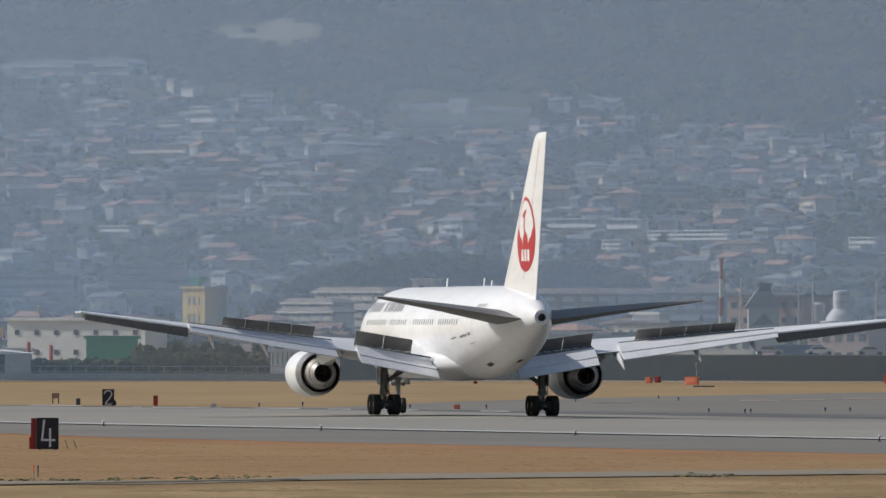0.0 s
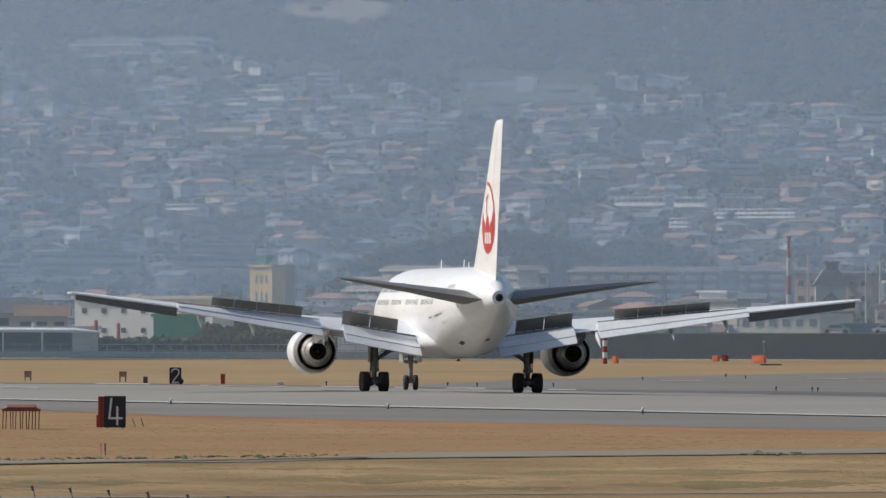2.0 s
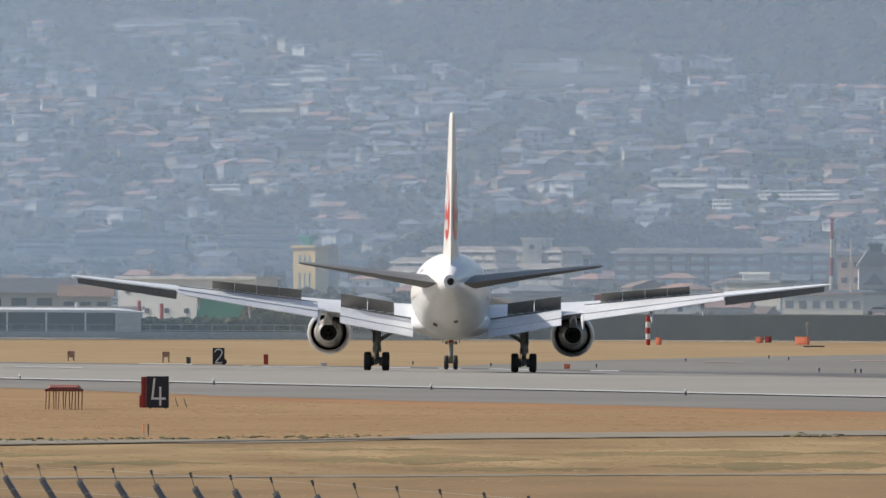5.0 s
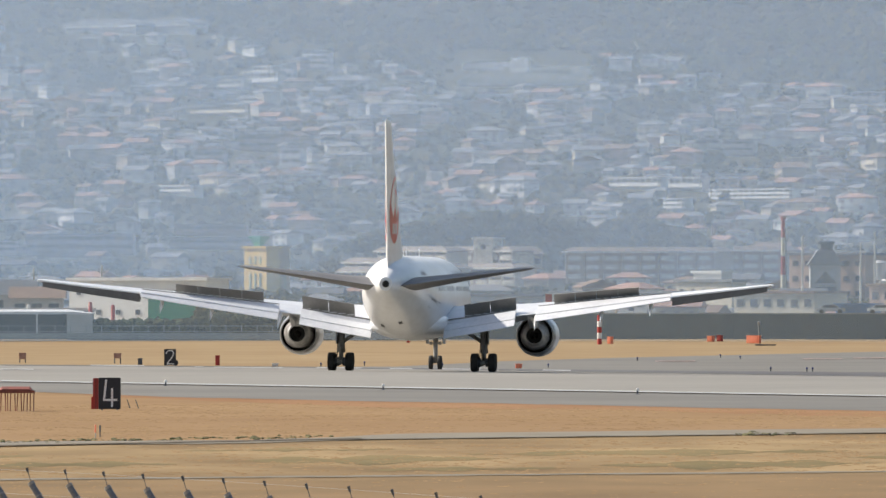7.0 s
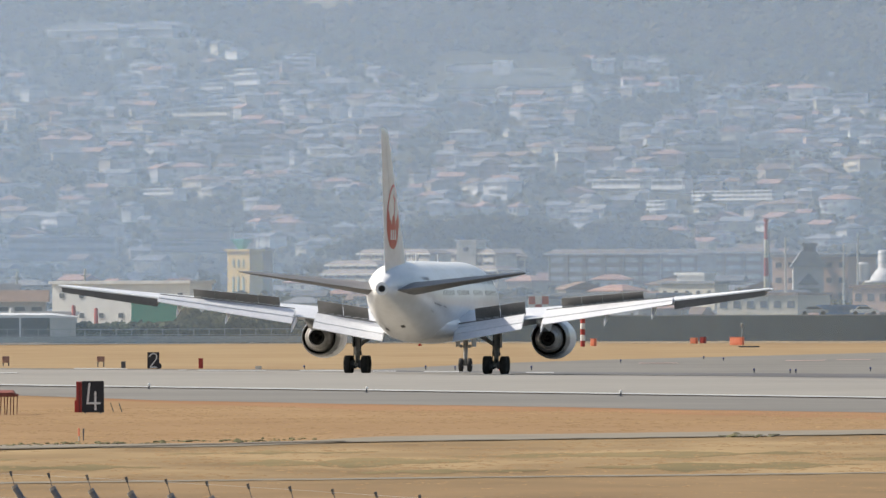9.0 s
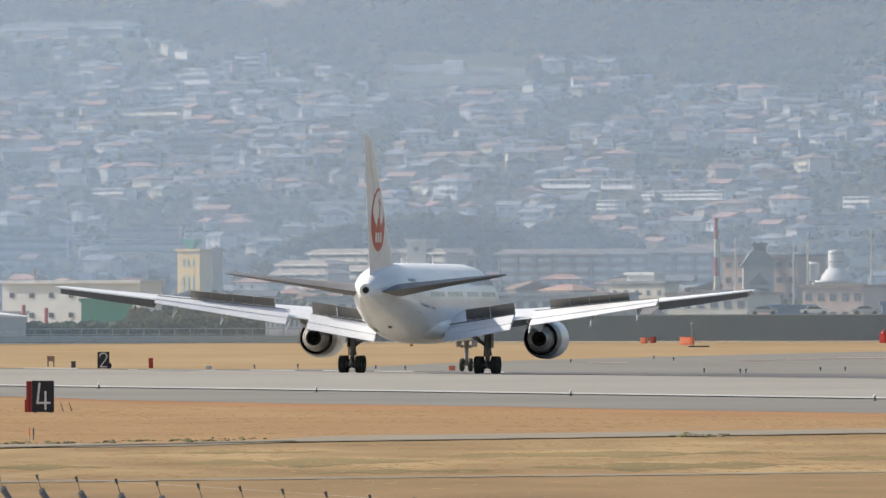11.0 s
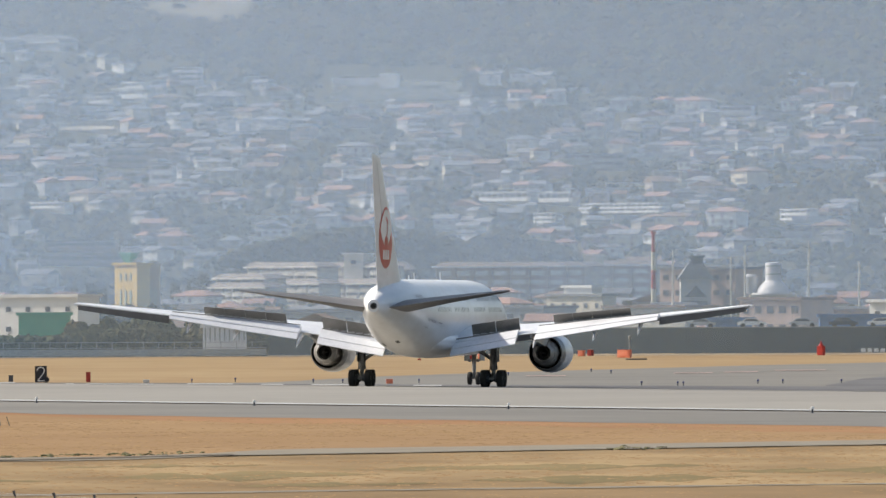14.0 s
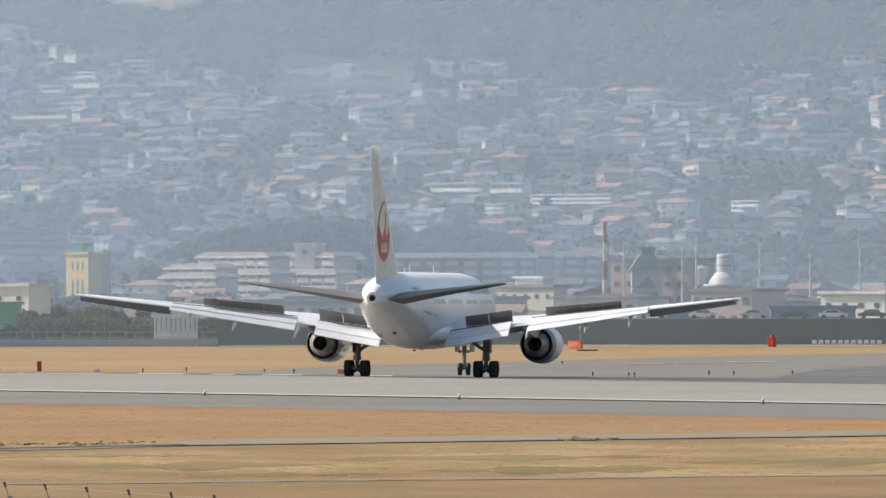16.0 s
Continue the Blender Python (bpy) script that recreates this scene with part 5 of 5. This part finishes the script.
def hill_z(x, d):
    u = 784 + x / d * 22500
    return H + (542 - hill_v(d)) / 22500 * d + 2.5 * noise.noise((x * .012, d * .004, 0)) - 0.5


bm = bmesh.new()
rows = [[(x, d, z) for x in np.linspace(-420, 520, 60)] for d, z in ((2050, -1.2), (2150, -.8), (2500, 1.8), (2900, 5.0))]
for d in np.linspace(3250, 4960, 60):
    rows.append([(x, d, hill_z(x, d)) for x in np.linspace(-420, 520, 60)])
loft(bm, rows, cap=False, closed=False)
tagged(part("hillside", bm, FOREST, smooth=60), "wooded hillside rising behind the town", "hill", kind="structure")
# bare pale slope among the upper woods
for u0, v0, w, d0 in ((545, -14, 62, 26), (622, -14, 52, 60)):
    dd = 3250 + (512 - v0) / 690 * 1700
    bm = bmesh.new()
    rows = []
    for j in range(7):
        d = dd + d0 * (j / 6 - .5) * 2
        ww = w * (.55 + .45 * math.sin(math.pi * (j + .7) / 7.4))
        rows.append([])
        for i in range(15):
            x = (u0 + ww * (i / 7 - 1) + 34 * noise.noise((j * .9, i * .3, u0)) - 784) / 22500 * d
            rows[-1].append((x, d, hill_z(x, d) + 1.6))
    loft(bm, rows, cap=False, closed=False)
    tagged(part("bare_slope", bm, SCRUB), "pale bare slope among the upper woods", "slope", kind="structure")


def house(w, dep, h, wall, roofing, kind_of_roof, storeys, name="house", label="pale two-storey house on the hillside"):
    t = thing(name, label, "house", "hillside houses", (0, 0, -60))
    part("wall", bmeshed(lambda b: box(b, -w / 2, w / 2, -dep / 2, dep / 2, -3, h)), wall, t)
    if kind_of_roof == "gable":
        part("roof", bmeshed(lambda b: loft(b, [[(x, -dep / 2 - .5, h - .1), (x, -dep / 2 - .5, h + .1), (x, 0, h + 1.4), (x, dep / 2 + .5, h + .1), (x, dep / 2 + .5, h - .1)] for x in (-w / 2 - .5, w / 2 + .5)])), roofing, t)
    elif kind_of_roof == "side":
        part("roof", bmeshed(lambda b: loft(b, [[(-w / 2 - .5, y, h - .1), (-w / 2 - .5, y, h + .1), (0, y, h + 1.7), (w / 2 + .5, y, h + .1), (w / 2 + .5, y, h - .1)] for y in (-dep / 2 - .5, dep / 2 + .5)])), roofing, t)
        part("gable_wall", bmeshed(lambda b: loft(b, [[(-w / 2, y, h), (w / 2, y, h), (0, y, h + 1.4)] for y in (-dep / 2, dep / 2)])), wall, t)
    elif kind_of_roof == "hip":
        part("roof", bmeshed(lambda b: loft(b, [[(-w / 2 - a, -dep / 2 - a, z), (w / 2 + a, -dep / 2 - a, z), (w / 2 + a, dep / 2 + a, z), (-w / 2 - a, dep / 2 + a, z)] for a, z in ((.6, h - .1), (.6, h + .15), (-dep * .4, h + 1.4))])), roofing, t)
    else:
        part("roof", bmeshed(lambda b: (box(b, -w / 2 - .2, w / 2 + .2, -dep / 2 - .2, dep / 2 + .2, h, h + .3), box(b, -w * .2, w * .1, -dep * .1, dep * .3, h + .3, h + 1.0))), roofing, t)
    n = max(2, int(w / 2.4))
    win = None
    for f in range(storeys):
        for k in range(n):
            if (k * 7 + f * 3 + int(w * 10)) % 4 == 0 and n < 6:
                continue
            x, z = -w / 2 + (k + .5) * w / n, h - 1.45 - f * 1.75
            if win is None:
                win = part("window", bmeshed(lambda b: box(b, -.42, .42, -.08, .1, 0, .8)), HILLPANE, t)
                win.location = (x, -dep / 2, z)
            else:
                shared("window", win, t, (x, -dep / 2, z))
    if n >= 3:
        part("balcony", bmeshed(lambda b: box(b, -w * .3, w * .35, -dep / 2 - .8, -dep / 2, h - 2.1, h - 1.6)), wall, t)
    return t


rnd = random.Random(8)
protos = []
for k in range(26):
    w = rnd.uniform(5.0, 9.8)
    kr = rnd.choice(("gable", "side", "hip", "hip", "hip", "gable", "gable", "flat"))
    st = rnd.choice((2, 2, 1, 1)) if kr != "flat" else 2
    wi = rnd.choice((0, 1, 1, 2, 3, 4, 5, 5))
    ri = rnd.choice((0, 0, 1, 1, 2, 3, 3)) if kr != "flat" else 4
    lab = ("%s-walled hillside house with a %s roof among trees" % (("white", "cream", "grey", "pinkish", "pale", "tan")[wi], ("slate", "grey", "brown", "terracotta", "flat white")[ri]))
    protos.append((house(w, rnd.uniform(5, 7.5), 1.75 * st + .5, PLASTER[wi], TILES[ri], kr, st, label=lab), w))
spots = []
town_top = lambda u: float(np.interp(u, (0, 450, 650, 1050, 1600, 1800), (62, 78, 125, 155, 170, 105)))


clear = []   # open plots before the buildings that stand out


def on_hill(u, v):
    d = 3250 + (512 - v) / 690 * 1700
    return (u - 784) / 22500 * d, d, d / 22500


def terraced(u0, u1, vt, vb, floors, turn, wall, name="terrace_building", label="long white flat-roofed building with open terraces on the hillside"):
    """Block that looks open-fronted: solid wall, dark shade panels, floor slabs, parapets and slim piers."""
    x, d, s = on_hill((u0 + u1) / 2, vb)
    turn *= 1.45 if wall in (PLASTER[0], PLASTER[1]) else 1.0
    w, h, dep = (u1 - u0) * s / math.cos(radians(turn)), (vb - vt) * s, 3.0
    t = thing(name, label, "building", "hillside terrace buildings", (x, d, hill_z(x, d) + 1), turn)
    part("wall", bmeshed(lambda b: box(b, -w / 2, w / 2, 0, dep, -4, h)), wall, t)
    fh = h / floors
    for f in range(floors):
        z = f * fh
        # Flat panel on the solid wall, dark to paint the opening's shade.
        part("recess", bmeshed(lambda b: box(b, -w / 2 + .25, w / 2 - .25, -.05, -.01, z + fh * .42, z + fh * .86)), HILLPANE, t, "dark panel painting terrace shade")
        part("parapet", bmeshed(lambda b: box(b, -w / 2 - .1, w / 2 + .1, -1.3, -1.15, z - .1, z + fh * .36)), wall, t)
        part("floor", bmeshed(lambda b: box(b, -w / 2, w / 2, -1.15, -.06, z - .1, z + .08)), wall, t)
    part("roof", bmeshed(lambda b: box(b, -w / 2 - .3, w / 2 + .3, -1.5, dep + .3, h, h + .28)), TILES[4] if wall is PLASTER[0] else TILES[1], t, "flat roof slab")
    n = max(2, int(w / 2.6))
    one = None
    for k in range(n + 1):
        at = (-w / 2 + .12 + k * (w - .24) / n, -1.1, 0)
        if one is None:
            one = part("pier", bmeshed(lambda b: box(b, -.11, .11, -.02, .2, 0, h - .01)), wall, t)
            one.location = at
        else:
            shared("pier", one, t, at)
    spots.append(((u0 + u1) / 2, vb - 4, (u1 - u0) * .75))
    clear.append((u0 - 6, u1 + 6, vb - 2, vb + 15))
    return t


P0, P1, P2, P3, P4, P5 = PLASTER
upper_terraces = ((264, 302, 109, 127, 1, -34, P0), (432, 492, 126, 143, 1, -42, P0), (452, 484, 117, 127, 1, -42, P0), (392, 432, 141, 151, 1, -38, P0), (538, 582, 90, 117, 3, -30, P4),
                  (498, 518, 110, 141, 2, -26, P4), (212, 250, 205, 226, 1, -28, P4), (322, 440, 191, 204, 1, -38, P1), (1508, 1560, 166, 180, 1, -26, P4))
middle_terraces = ((345, 396, 266, 292, 2, -22, P2), (422, 500, 240, 264, 2, -14, P5), (498, 534, 259, 291, 2, -28, P4), (282, 345, 331, 340, 1, -42, P0), (1280, 1336, 250, 273, 2, -18, P2), (1240, 1276, 247, 259, 1, -16, P4),
                   (1388, 1436, 283, 303, 1, -26, P1), (1730, 1815, 222, 236, 1, -20, P4), (1813, 1842, 86, 102, 1, -28, P4))
lower_terraces = ((1084, 1168, 318, 332, 1, -34, P0), (1178, 1242, 317, 333, 1, -36, P0), (1262, 1400, 338, 353, 2, -36, P0), (1180, 1212, 353, 369, 2, -34, P0), (310, 436, 401, 414, 1, -12, P5), (300, 450, 424, 438, 1, -10, P2),
                  (46, 236, 418, 448, 2, -10, P2), (1618, 1662, 358, 376, 2, -38, P0), (-60, 30, 424, 444, 2, -8, P4))
for rows in (upper_terraces, middle_terraces, lower_terraces):
    for row in rows:
        terraced(*row)

# plain houses that stand out: middle, foot, width and height of the walls, wall and roof colours, turn
west_homes = ((126, 263, 40, 17, 3, 3, -20), (170, 252, 38, 14, 3, 3, -16), (245, 320, 42, 14, 0, 1, -24), (265, 384, 20, 22, 0, 1, -32), (228, 410, 34, 14, 4, 1, -16), (505, 380, 44, 15, 3, 3, -18), (50, 366, 34, 14, 3, 3, -14),
              (80, 416, 58, 9, 3, 3, -10), (175, 467, 28, 10, 1, 2, -24), (14, 150, 26, 12, 0, 4, -36), (20, 178, 34, 12, 1, 4, -34), (232, 98, 14, 10, 0, 1, -34), (160, 88, 34, 14, 5, 1, -10))
mid_homes = ((770, 326, 12, 22, 1, 2, -36), (717, 324, 10, 20, 1, 1, -36), (793, 352, 40, 9, 5, 3, -16), (845, 374, 40, 9, 1, 3, -26), (888, 373, 18, 10, 0, 3, -40), (950, 373, 20, 9, 0, 3, -38), (905, 312, 40, 20, 3, 2, -20),
             (865, 312, 34, 17, 5, 1, -18), (715, 266, 28, 10, 3, 3, -16), (860, 196, 54, 10, 5, 3, -14), (970, 178, 44, 11, 4, 3, -16), (640, 404, 36, 6, 5, 1, -12), (720, 388, 48, 12, 4, 1, -12))
east_homes = ((1098, 293, 46, 24, 3, 2, -24), (1215, 287, 46, 14, 3, 3, -22), (1316, 403, 54, 18, 3, 3, -20), (1298, 190, 26, 13, 4, 1, -30), (1330, 173, 30, 13, 4, 1, -20), (1080, 179, 14, 11, 0, 1, -34), (1190, 397, 40, 9, 1, 3, -18),
              (1230, 414, 30, 8, 1, 3, -20), (1450, 276, 28, 11, 0, 1, -26), (1020, 377, 40, 15, 4, 1, -12), (1098, 122, 30, 16, 4, 1, -20), (1155, 124, 34, 18, 4, 1, -22), (1195, 126, 26, 14, 4, 1, -20))
for k, (u, v, wp, hp, wi, ri, turn) in enumerate(west_homes + mid_homes + east_homes):
    x, d, s = on_hill(u, v)
    t = house(wp * s, 6.5, hp * s, PLASTER[wi], TILES[ri], ("hip", "side", "gable")[k % 3] if ri != 4 else "flat", max(1, int(hp * s / 1.9)), label="%s-walled hillside house with a %s roof among trees" % (("white", "cream", "grey", "pinkish", "pale", "tan")[wi], ("slate", "grey", "brown", "terracotta", "flat white")[ri]))
    t.matrix_basis = pose(x, d, hill_z(x, d) + 1, 0, 0, turn)
    spots.append((u, v - 4, wp * .8))
    clear.append((u - wp / 2 - 4, u + wp / 2 + 4, v - 2, v + 13))

# low-arched halls on the hilltop
for u0, u1, v in ((112, 245, 60), (245, 340, 62)):
    x, d, s = on_hill((u0 + u1) / 2, v)
    w = (u1 - u0) * s / .78
    t = thing("hilltop_hall", "wide hilltop hall under a low arched grey-green roof", "building", "hilltop halls", (x, d, hill_z(x, d) + 1), -42)
    part("wall", bmeshed(lambda b: box(b, -w / 2, w / 2, 0, 9, -4, 1.6)), P4, t)
    part("roof", bmeshed(lambda b: loft(b, [[(w * .52 * math.cos(a), y, 1.7 + 2.6 * math.sin(a)) for a in (math.pi * k / 14 for k in range(15))] for y in (-.8, 9.6)])), TILES[1], t, "low arched roof", smooth=40)
    clear.append((u0, u1, v - 2, v + 14))
    part("eaves", bmeshed(lambda b: box(b, -w * .53, w * .53, -1.2, -.82, 1.45, 1.72)), P0, t, "white eaves")
# stepped concrete slope over the town
clear.append((800, 1056, 90, 160))
x, d, s = on_hill(928, 146)
t = thing("stepped_slope", "pale stepped concrete slope on the upper hillside", "slope", at=(x, d, hill_z(x, d) + .5), turn=-8)
for k, (w, dx) in enumerate(((250, 0), (246, -2), (240, 0), (228, -6), (205, -12))):
    part("step", bmeshed(lambda b: box(b, (dx - w / 2) * s, (dx + w / 2) * s, k * 16, k * 16 + 22, -4, 1.2 + k * 1.55)), TERRACE, t, bevel=.2)
part("pump_house", bmeshed(lambda b: box(b, -58 * s, -27 * s, 44, 52, 5, 9.8)), P0, t, "white pump house")
plot = lambda u, v: any(a < u < b and c < v < e for a, b, c, e in clear)
grove = lambda u, v: noise.noise((u * .0065, v * .015, 4.2)) > .16
count = 0
tries = 0
while count < 172 and tries < 20000:
    tries += 1
    u, v = rnd.uniform(-230, 2080), rnd.triangular(50, 492, 320)
    if v < town_top(u) and rnd.random() < .93 or grove(u, v) or plot(u, v):
        continue
    if 640 < u < 1040 and 380 < v < 440 and rnd.random() < .95:
        continue
    d = 3250 + (512 - v) / 690 * 1700
    if any(abs(u - a) < 12 + r * .7 and abs(v - b) < 11 for a, b, r in spots):
        continue
    proto, w = rnd.choice(protos)
    x = (u - 784) / 22500 * d
    spots.append((u, v, w * 2.2))
    m = pose(x, d, hill_z(x, d) + .6, 0, 0, rnd.gauss(-28, 20))
    if count < len(protos):
        protos[count][0].matrix_basis = m
    else:
        copy_thing(proto, m)
    count += 1

# the further houses, joined
V, F, MI = [], [], []
mats = PLASTER + TILES + [HILLPANE]
tries = placed = 0
while placed < 500 and tries < 20000:
    tries += 1
    u, v = rnd.uniform(-230, 2080), rnd.triangular(30, 480, 240)
    if v < town_top(u) and rnd.random() < .93 or grove(u, v) or plot(u, v):
        continue
    if 640 < u < 1040 and 380 < v < 440:
        continue
    if any(abs(u - a) < 7 + r * .5 and abs(v - b) < 7 for a, b, r in spots):
        continue
    placed += 1
    d = 3250 + (512 - v) / 690 * 1700
    x = (u - 784) / 22500 * d
    w, dep, h = rnd.uniform(2.6, 7.5), rnd.uniform(4, 6.5), rnd.choice((1.6, 2.0, 2.4, 3.4))
    spots.append((u, v, w * 2.2))
    m = pose(x, d, hill_z(x, d) + .6, 0, 0, rnd.gauss(-28, 20))
    wi, ri, rid = rnd.choice((0, 1, 2, 3, 4, 5)), rnd.choice((6, 6, 6, 7, 7, 7, 8, 9)), rnd.uniform(.1, .9)

    def block(x0, x1, y0, y1, z0, z1, i0=0.0, j0=0.0, k=0):
        n = len(V)
        for q in ((x0, y0, z0), (x1, y0, z0), (x1, y1, z0), (x0, y1, z0), (x0 + i0, y0 + j0, z1), (x1 - i0, y0 + j0, z1), (x1 - i0, y1 - j0, z1), (x0 + i0, y1 - j0, z1)):
            V.append(tuple(m @ Vector(q)))
        for f in ((3, 2, 1, 0), (4, 5, 6, 7), (0, 1, 5, 4), (1, 2, 6, 5), (2, 3, 7, 6), (3, 0, 4, 7)):
            F.append([n + a for a in f])
            MI.append(k)
    block(-w / 2, w / 2, -dep / 2, dep / 2, -3, h, k=wi)
    block(-w / 2 - .5, w / 2 + .5, -dep / 2 - .5, dep / 2 + .5, h + .004, h + 1.05, rid * w * .4, dep * .42, ri)
    for k in range(max(2, int(w / 2.2))):
        xx = -w / 2 + (k + .5) * w / max(2, int(w / 2.2))
        for f in range(2 if h > 3 else 1):
            if rnd.random() < .75:
                block(xx - .45, xx + .45, -dep / 2 - .06, -dep / 2 - .004, h - 1.4 - f * 1.75, h - .6 - f * 1.75, k=11)
me = bpy.data.meshes.new("far_houses")
me.from_pydata(V, [], F)
for mm in mats:
    me.materials.append(mm)
me.polygons.foreach_set("material_index", MI)
tagged(new("far_houses", me), "many small pale houses packed over the upper hillside", "houses", kind="stuff")

# retaining walls of the terraces
for k in range(130):
    u, v = rnd.uniform(-230, 2080), rnd.uniform(100, 490)
    d = 3250 + (512 - v) / 690 * 1700
    x = (u - 784) / 22500 * d
    w, hh = rnd.uniform(6, 22), rnd.uniform(.7, 1.6)
    t = part("terrace_wall", bmeshed(lambda b: (box(b, -w / 2, w / 2, 0, .5, -2, hh), box(b, -w / 2 - .1, w / 2 + .1, -.1, .6, hh, hh + .15))), rnd.choice((CONCRETE, PLASTER[2], BEIGE, PLASTER[4])))
    t.matrix_basis = pose(x, d, hill_z(x, d) + 1.0, 0, 0, rnd.gauss(0, 6))
    tagged(t, "pale concrete retaining wall on the hillside", "wall", kind="structure")

# houses of the town below the hill
spots2 = []
count = 0
for _ in range(4000):
    if count >= 120:
        break
    u, d = rnd.uniform(-250, 2050), rnd.uniform(2150, 3230)
    if any(abs(u - a) < 42 and abs(d - b) < 70 for a, b in spots2) or (400 < u < 540 and d < 2950) or (600 < u < 960 and d < 3080 and rnd.random() < .7):
        continue
    spots2.append((u, d))
    x = (u - 784) / 22500 * d
    z = float(np.interp(d, (2050, 2150, 2500, 2900, 3250), (-1.2, -.8, 1.8, 5.0, 7.7)))
    o = copy_thing(rnd.choice(protos)[0], pose(x, d, z + .3, 0, 0, rnd.gauss(-12, 20)))
    o["group"] = "town houses below the hill"
    count += 1

# woods and garden trees over the hill
rng = random.Random(31)
woods, bronze = [], []
for k in range(1500):
    u, d = rng.uniform(-300, 2100), rng.uniform(2120, 3250)
    x = (u - 784) / 22500 * d
    z = float(np.interp(d, (2050, 2150, 2500, 2900, 3250), (-1.2, -.8, 1.8, 5.0, 7.7)))
    for _ in range(5):
        r = rng.uniform(.4, 1.1)
        (bronze if k % 6 == 0 else woods).append((x + rng.uniform(-1.6, 1.6), d + rng.uniform(-2, 2), z + rng.uniform(.3, 2.6), r))
for k in range(20000):
    u, v = rng.uniform(-330, 2150), rng.uniform(-170, 508)
    town = v > town_top(u) - 15
    if plot(u, v):
        continue
    if town and rng.random() < .45 and not grove(u, v) and not (640 < u < 1040 and 380 < v < 440):
        continue
    if not town and any(abs(u - a) < w * .95 and abs(v - b) < 24 and rng.random() < .93 for a, b, w in ((545, -14, 66), (622, -14, 56), (930, 118, 135))):
        continue
    d = 3250 + (512 - v) / 690 * 1700
    x = (u - 784) / 22500 * d
    r = rng.uniform(.8, 1.9) if town else rng.uniform(1.4, 3.2)
    (bronze if rng.random() < .12 else woods).append((x, d, hill_z(x, d) + r * .5, r))
for k in range(1500):
    u = rng.triangular(590, 1075, 860)
    top = float(np.interp(u, (590, 640, 740, 860, 960, 1030, 1075), (436, 420, 392, 378, 384, 402, 440)))
    d = 3170 + rng.uniform(0, 30)
    p = ahead(u, top + rng.random() ** 1.4 * (505 - top) + 3, d)
    woods.append((p.x, d, p.z, rng.uniform(.7, 1.7)))
for k in range(700):
    u = rng.uniform(1040, 1270)
    top = float(np.interp(u, (1040, 1110, 1180, 1270), (410, 384, 398, 430)))
    d = 3260 + rng.uniform(0, 40)
    p = ahead(u, top + rng.random() ** 1.4 * (460 - top) + 3, d)
    (bronze if rng.random() < .25 else woods).append((p.x, d, p.z, rng.uniform(.7, 1.6)))
clumps("hill_woods", woods, LEAF, "dense dark woods and garden trees over the hillside", "woods", seed=9, flat=.8, sub=2)
clumps("bronze_woods", bronze, AUTUMN, "scattered bronze autumn trees on the hillside", "woods", seed=10, flat=.8)

# ---- added sheets standing in for haze in front of the hills ----
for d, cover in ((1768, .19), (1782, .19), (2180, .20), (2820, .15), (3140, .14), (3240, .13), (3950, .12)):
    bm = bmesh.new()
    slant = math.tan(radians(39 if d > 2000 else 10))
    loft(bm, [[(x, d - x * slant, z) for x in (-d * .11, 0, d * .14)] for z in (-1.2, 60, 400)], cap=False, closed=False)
    # The haze is painted by the sheet's pale-blue colour and cover.
    tagged(part("haze", bm, veil("haze sheet", (.49, .67, .96) if d > 2000 else (.82, .95, 1.0), cover)), "thin pale-blue sheet standing in for haze before the hills", "haze", kind="structure")


# ---- motion ----
def motions():
    walk(plane, [(t, pose(x, y, ground_z(x, y) + 0.05 + GD, 0, 0.42, turn)) for t, x, y, turn in plane_rows])
    ts = [r[0] for r in plane_rows]
    run = [0.0]
    for a, b in zip(plane_rows, plane_rows[1:]):
        run.append(run[-1] + math.hypot(b[1] - a[1], b[2] - a[2]))
    steps = [k / 30 for k in range(0, 481, 1)]
    for hub, x, y, z, r in wheels:
        walk(hub, [(t, pose(x, y, z, -math.degrees(float(np.interp(t, ts, run)) / r) % 360)) for t in steps])


motions()
